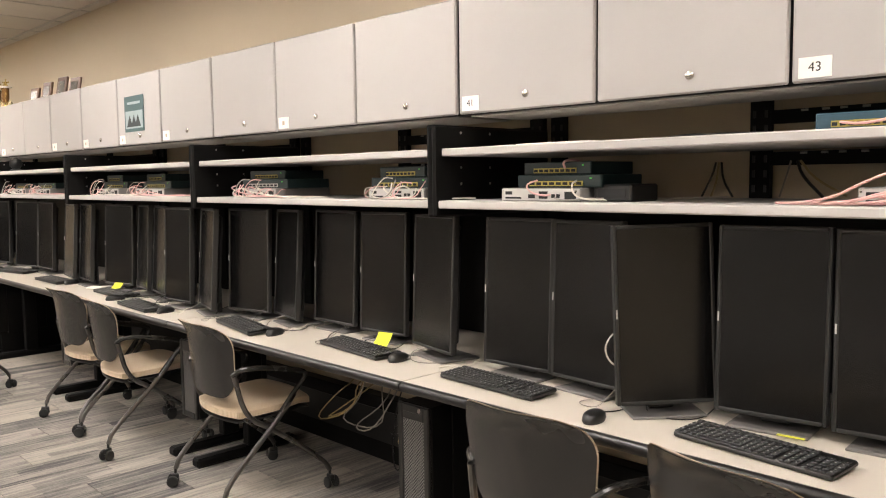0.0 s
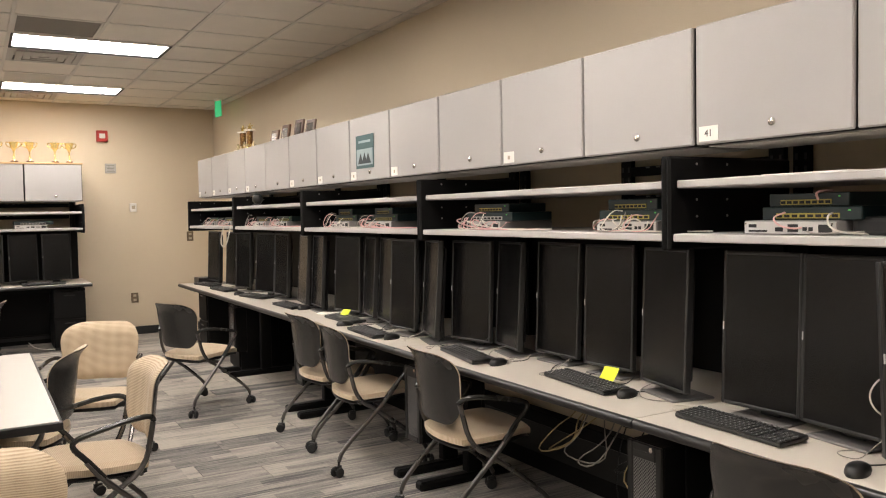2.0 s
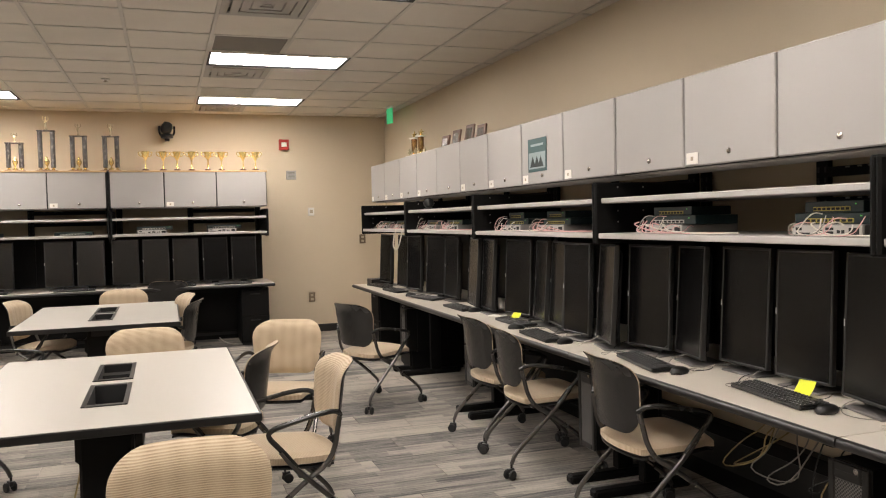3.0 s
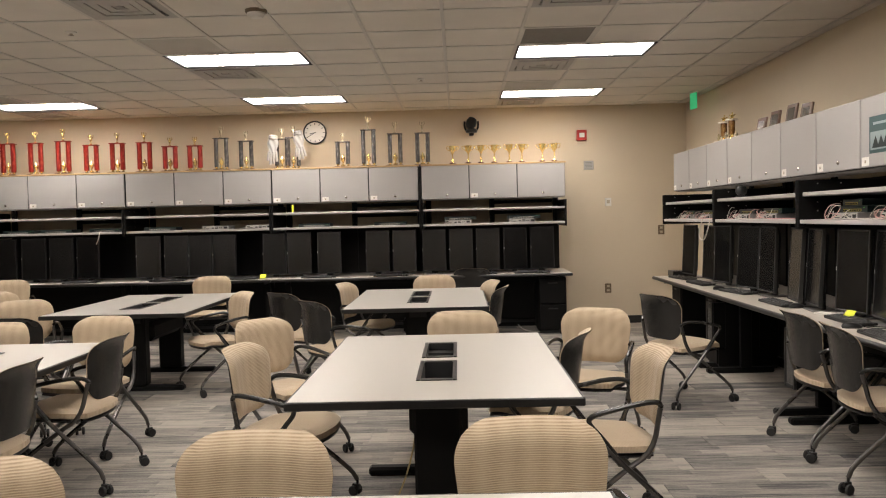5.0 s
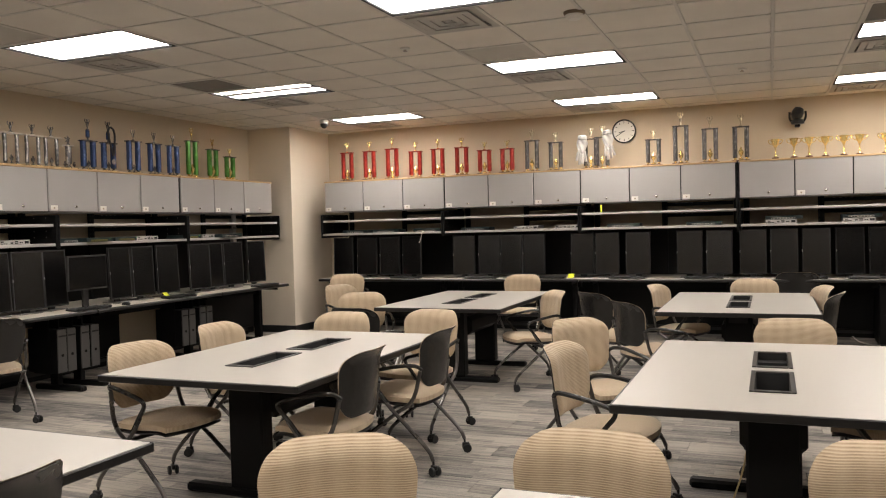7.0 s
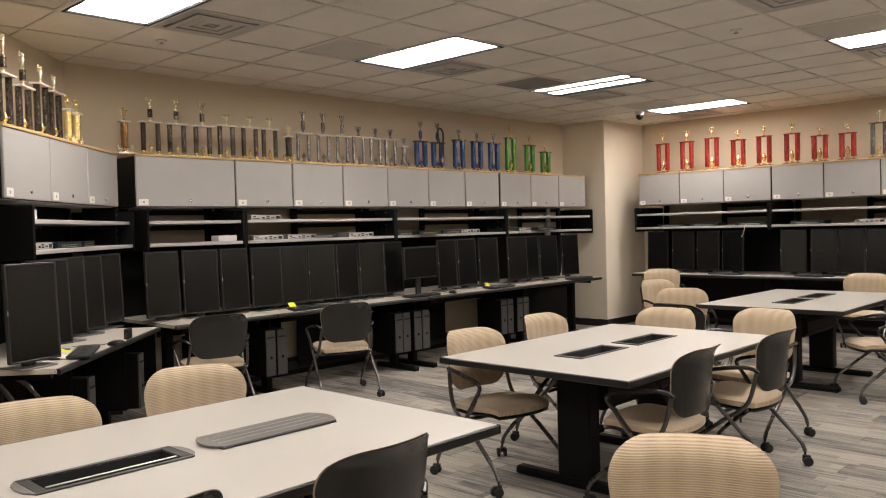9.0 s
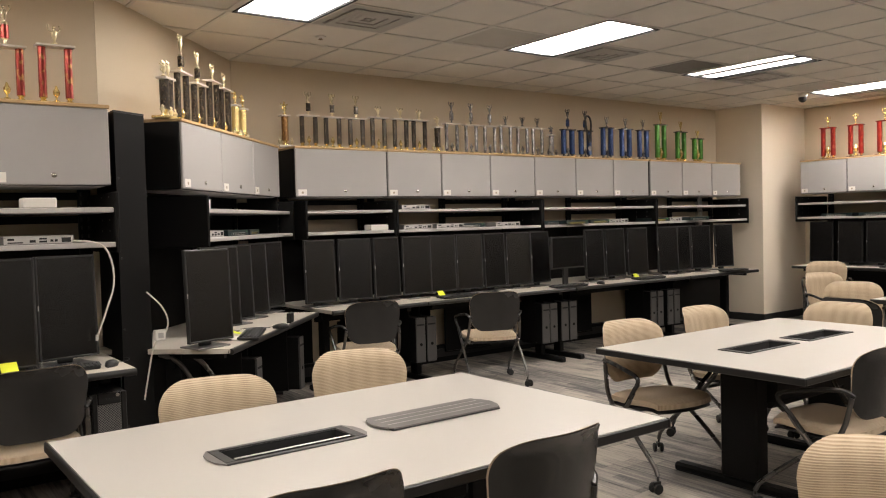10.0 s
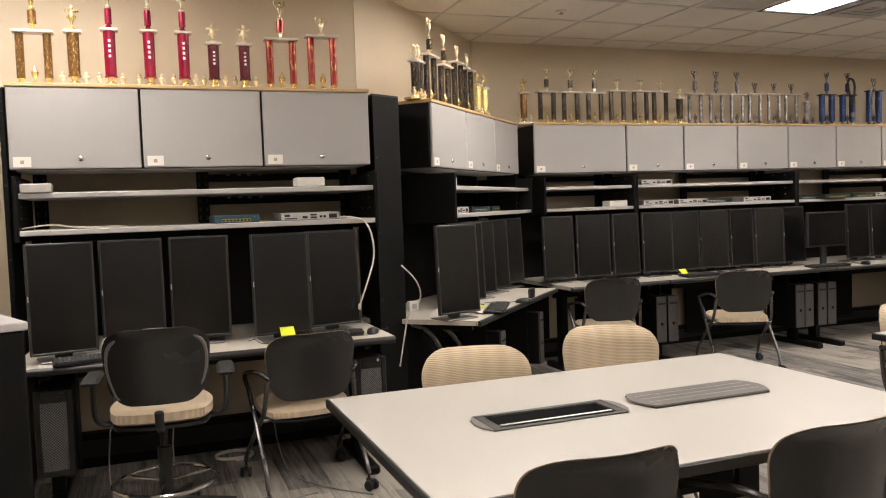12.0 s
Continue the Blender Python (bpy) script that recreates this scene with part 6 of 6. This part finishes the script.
small_box(Wm(3.99), 0.19, 0.12, 0.05, "white", "white plastic adapter box on the shelf")
small_box(pose(-5.40, -0.515, SH1, 0, 0, 90), 0.14, 0.12, 0.045, "vent", "grey device box on the shelf")
small_box(pose(-5.42, 0.875, SH1, 0, 0, 90), 0.16, 0.12, 0.05, "white", "white device box on the shelf")
put(*gear["b"], pose(-5.40, 0.46, SH0, 0, 0, 92))
put(*gear["r"], pose(-5.40, 0.86, SH0, 0, 0, 90))
small_box(local("diagonal", 0.30, -0.02, SH1), 0.13, 0.1, 0.06, "white", "white device box on the shelf")
put(*gear["r"], local("diagonal", 0.40, -0.02, SH0))
put(*gear["s"], local("diagonal", 0.85, -0.02, SH0))
put(*gear["t"], local("diagonal", 1.25, 0.0, SH0, 8))
for x in (-6.1, -5.62, -5.0, -4.3, -3.6, -3.05, -2.35, -1.4):
    put(*gear["s" if int(x * 10) % 3 else "r"], pose(x, 10.22, SH0))
for x in (-0.55, 0.25):
    stack([("r", 0, 0, 0), ("s", 0.03, 0.02, 0)], pose(x, 10.22, SH0))
solid("note_slip", Shape().box(-0.012, 0, 0, 0.012, 0.002, 0.09), "sticky", "yellow paper strip standing on the shelf", "paper", at=pose(-2.62, 10.22, SH1, -6))


# ---- towers under the desks ----
def tower():
    ob = thing("computer_tower", "black desktop computer with perforated front, hung under the desk", "computer", group="desktop computers")
    part("case", Shape().box(-0.085, 0.018, 0, 0.085, 0.44, 0.42, 0.006), "black", ob)
    fr = Shape().box(-0.085, 0.0, 0.0, -0.058, 0.0175, 0.42, 0.004).box(0.058, 0, 0, 0.085, 0.0175, 0.42, 0.004).box(-0.0575, 0, 0, 0.0575, 0.0175, 0.03, 0.004).box(-0.0575, 0, 0.36, 0.0575, 0.0175, 0.42, 0.004)
    part("bezel", fr, "plastic", ob)
    part("grille", Shape().box(-0.0575, 0.006, 0.031, 0.0575, 0.0165, 0.359), "perforated", ob, "perforated metal front")
    part("drive", Shape().box(-0.05, -0.0015, 0.378, 0.05, -0.0003, 0.392), "bezel", ob)
    part("button", Shape().lathe([(0.01, -0.002), (0.01, 0.002)], 0.04, -0.001, 0.405, 12, RX), "chrome", ob)
    hold = Shape().box(-0.094, 0.12, -0.008, 0.094, 0.30, -0.001).box(-0.096, 0.12, -0.008, -0.089, 0.30, 0.52).box(0.089, 0.12, -0.008, 0.096, 0.30, 0.52)
    part("holder", hold, "black", ob, "black steel hanger")
    return ob


def pale_tower():
    ob = thing("computer_tower", "slim black and grey computer standing in a holder", "computer", group="slim computers")
    part("case", Shape().box(-0.05, 0.014, 0, 0.05, 0.38, 0.40, 0.004), "black", ob)
    part("bezel", Shape().box(-0.05, 0, 0, 0.05, 0.0135, 0.40, 0.004), "towergrey", ob, "grey front")
    part("emblem", Shape().lathe([(0.014, -0.001), (0.014, 0.002)], 0, -0.001, 0.16, 16, RX), "black", ob)
    part("drive", Shape().box(-0.04, -0.002, 0.33, 0.04, -0.0003, 0.345), "dark", ob)
    part("holder", Shape().box(-0.058, 0.1, -0.008, 0.058, 0.3, -0.001).box(-0.06, 0.1, -0.008, -0.053, 0.3, 0.52).box(0.053, 0.1, -0.008, 0.06, 0.3, 0.52), "black", ob)
    return ob


tw, tw1 = tower(), [True]
for y in (2.28, 4.08, 0.35, 5.9, 7.7):
    put(tw, tw1, pose(1.77, y, 0.205, 0, 0, -90))
put(tw, tw1, pose(-5.17, -0.47, 0.205, 0, 0, 90))
put(tw, tw1, pose(-5.19, 1.12, 0.205, 0, 0, 90))
pt_, pt1 = pale_tower(), [True]
for y in (4.14, 4.26, 3.55, 5.68, 5.79, 5.95, 6.07, 7.36, 7.48, 7.66, 7.78):
    put(pt_, pt1, pose(-6.72, y, 0.205, 0, 0, 90))
for u in (0.25, 1.2):
    put(pt_, pt1, local("diagonal", u, -0.36, 0.205))

ob = thing("power_pole", "white vertical cable raceway against the wall behind the desk", "raceway", pose(-7.62, 9.45, 0, 0, 0, 90))
part("channel", Shape().box(-0.04, -0.035, 0.1, 0.04, 0.03, 1.86, 0.006), "white", ob)
for z in (0.5, 1.0, 1.5):
    part("clip", Shape().box(-0.044, -0.039, z, 0.044, -0.0355, z + 0.03, 0.002), "vent", ob)

# ---- loose cables ----
for k in range(16):
    y0 = (2.95, 2.62, 2.8, 2.5, 4.5, 3.1, 2.7, 1.85)[k % 8] + rg.uniform(-0.08, 0.08)
    r = lambda a: rg.uniform(-a, a)
    low = rg.choice((0.02, 0.12, 0.2, 0.3))
    cable("power_cable", [(2.30 + r(0.05), y0, 0.74), (2.22 + r(0.08), y0 + r(0.1), 0.5), (2.12 + r(0.08), y0 + r(0.16), low + 0.1), (2.05 + r(0.1), y0 + r(0.2), low), (2.12 + r(0.1), y0 + r(0.2), low + 0.02), (2.2, y0 + r(0.2), low + 0.2), (2.33, y0 + r(0.2), 0.5), (2.40, y0 + r(0.2), 0.70)],
          0.0035, ("cablegrey", "cabletan", "plastic", "cablewhite")[k % 4], "thin cable hanging under the desk")
for k, y in enumerate((1.33, 2.40, 2.95, 3.45, 3.95, 4.5, 5.1)):
    cable("desk_cable", [(2.0, y, DESK + 0.05), (1.93, y + 0.04, DESK + 0.03), (1.88, y + 0.02, DESK + 0.003), (1.86, y - 0.07, DESK + 0.003), (1.93, y - 0.14, DESK + 0.003), (2.05, y - 0.12, DESK + 0.01)], 0.0022, "cablegrey" if k % 2 else "plastic", "thin cable lying on the desk")
cable("network_cable", [(-5.42, 1.0, SH0 + 0.01), (-5.36, 1.08, SH0 + 0.012), (-5.345, 1.18, SH0 - 0.02), (-5.345, 1.215, 1.19), (-5.345, 1.16, 1.03), (-5.345, 1.11, 0.905)], 0.005, "cablewhite", "white network cable hanging from the shelf")
solid("cable_plug", Shape().box(-0.008, -0.006, -0.02, 0.008, 0.006, 0.012, 0.002), "white", "clear plug at a cable's end", "plug", at=pose(-5.345, 1.107, 0.898, 0, 8, 0))
cable("network_cable", [(-5.55, 1.43, 1.10), (-5.5, 1.50, 1.02), (-5.48, 1.53, 0.93), (-5.48, 1.50, 0.85), (-5.48, 1.44, 0.82), (-5.48, 1.405, 0.66), (-5.48, 1.376, 0.50)], 0.005, "cablewhite", "white network cable hanging beside the corner desk")
ob = thing("outlet_box", "white surface outlet box at the corner post", "outlet", pose(-5.49, 1.475, 0.855, 0, 0, 95))
part("box", Shape().box(-0.03, -0.02, -0.03, 0.03, 0.02, 0.03, 0.004), "white", ob)
part("socket", Shape().box(-0.015, -0.0225, -0.015, 0.015, -0.0205, 0.015), "vent", ob)
cable("network_cable", [(-5.50, -0.62, SH0 + 0.006), (-5.44, -0.45, SH0 + 0.03), (-5.40, -0.35, SH0 + 0.006), (-5.42, -0.1, SH0 + 0.006)], 0.004, "cablewhite", "white cable lying on the shelf")
ringp = [(-5.78 + 0.09 * math.cos(k * 0.5), 0.42 + 0.11 * math.sin(k * 0.5), 0.008 + 0.0006 * k) for k in range(27)]
cable("cable_coil", ringp, 0.006, "cablewhite", "white cable coiled on the floor")
for pts in ([(-5.5, 0.1, 0.5), (-5.3, 0.05, 0.1), (-5.1, 0.2, 0.006), (-4.9, 0.5, 0.006), (-4.95, 0.75, 0.006)], [(-5.5, 0.6, 0.5), (-5.3, 0.62, 0.02), (-5.0, 0.8, 0.006), (-4.8, 1.0, 0.006)], [(-5.4, -0.2, 0.6), (-5.2, -0.25, 0.2), (-5.0, -0.2, 0.006), (-4.85, -0.05, 0.006)]):
    cable("floor_cable", pts, 0.0035, "cablegrey", "grey cable trailing over the floor")
cable("network_cable", [(-5.04, 10.2, SH0 + 0.004), (-5.04, 10.148, SH0 + 0.002), (-5.04, 10.138, SH0 - 0.05), (-5.06, 10.14, SH0 - 0.11), (-5.08, 10.14, SH0 - 0.15)], 0.005, "cablewhite", "white network cable hanging over the shelf edge")
cable("floor_cable", [(0.2, 10.6, 0.06), (0.25, 10.4, 0.02), (0.4, 10.25, 0.008), (0.55, 10.35, 0.008)], 0.006, "cablewhite", "white cable on the floor under the desk")
cable("floor_cable", [(-0.75, 3.9, 0.60), (-0.8, 3.85, 0.3), (-0.95, 3.9, 0.006), (-0.8, 4.1, 0.006), (-0.9, 4.3, 0.006)], 0.004, "cabletan", "thin cable under the table")
small_box(pose(1.80, 9.15, DESK, 0, 0, -90), 0.22, 0.26, 0.06, "plastic", "black device on the end of the desk")
small_box(pose(-6.15, 2.62, DESK, 0, 0, 140), 0.10, 0.03, 0.07, "plastic", "small black desk phone stand")

# thin cords looping between the screens and the desk
for k, (x, y) in enumerate(((1.86, 1.42), (1.88, 2.08), (1.885, 2.47), (1.86, 2.84), (1.89, 3.17), (1.86, 3.46), (1.80, 3.76), (1.82, 4.08), (1.86, 4.50), (1.86, 5.16), (-5.13, -0.24), (-5.19, 0.46), (-5.16, 0.80))):
    d = -1 if x > 0 else 1
    top = DESK + (0.10, 0.035, 0.06, 0.08, 0.045)[k % 5]
    cable("screen_cord", [(x - d * 0.05, y + 0.02, top), (x + d * 0.012, y, top - 0.02), (x + d * 0.03, y + 0.035, DESK + 0.035), (x + d * 0.045, y + 0.06, DESK + 0.004), (x + d * 0.05, y + 0.12, DESK + 0.004), (x + d * 0.01, y + 0.15, DESK + 0.004), (x - d * 0.06, y + 0.10, DESK + 0.004)],
          0.0017, ("cablegrey", "cablewhite", "plastic")[k % 3], "thin cord hanging from a screen onto the desk")

# ---- carpet planks ----
PX, PY = 0.92, 0.23
meshp = Shape().box(0.0008, 0.0008, -0.006, PX - 0.0008, PY - 0.0008, 0.0, 0.0015).mesh("plank", M["carpet"], 0)
floor = solid("floor", Shape().box(XL - 0.1, YS - 0.1, -0.12, XR + 0.1, YB + 0.1, -0.006), "under", "grey streaked carpet plank floor", kind="structure")
rest = Shape()
count = 0
for j in range(int((YB - YS) / PY) + 1):
    y = YS + j * PY
    off = (j * 0.37) % 1.0 * PX
    for i in range(-1, int((XR - XL) / PX) + 2):
        x = XL - off + i * PX
        if x > XR or y > YB:
            continue
        near = count < 300 and 2.4 < y < 6.9 and -2.6 < x < 1.6
        near = near or (count < 300 and 6.9 <= y < 7.8 and 0 < x < 1.6)
        if near:
            count += 1
            o = new("plank", meshp)
            o.parent, o.location = floor, (x, y, 0)
        else:
            xa, xb, yb = max(x + 0.0008, XL - 0.09), min(x + PX - 0.0008, XR + 0.09), min(y + PY - 0.0008, YB + 0.09)
            if xb > xa and yb > y + 0.0008:
                rest.box(xa, y + 0.0008, -0.006, xb, yb, 0.0)
o = part("planks", rest, "carpet2", floor)
o["kind"] = "stuff"
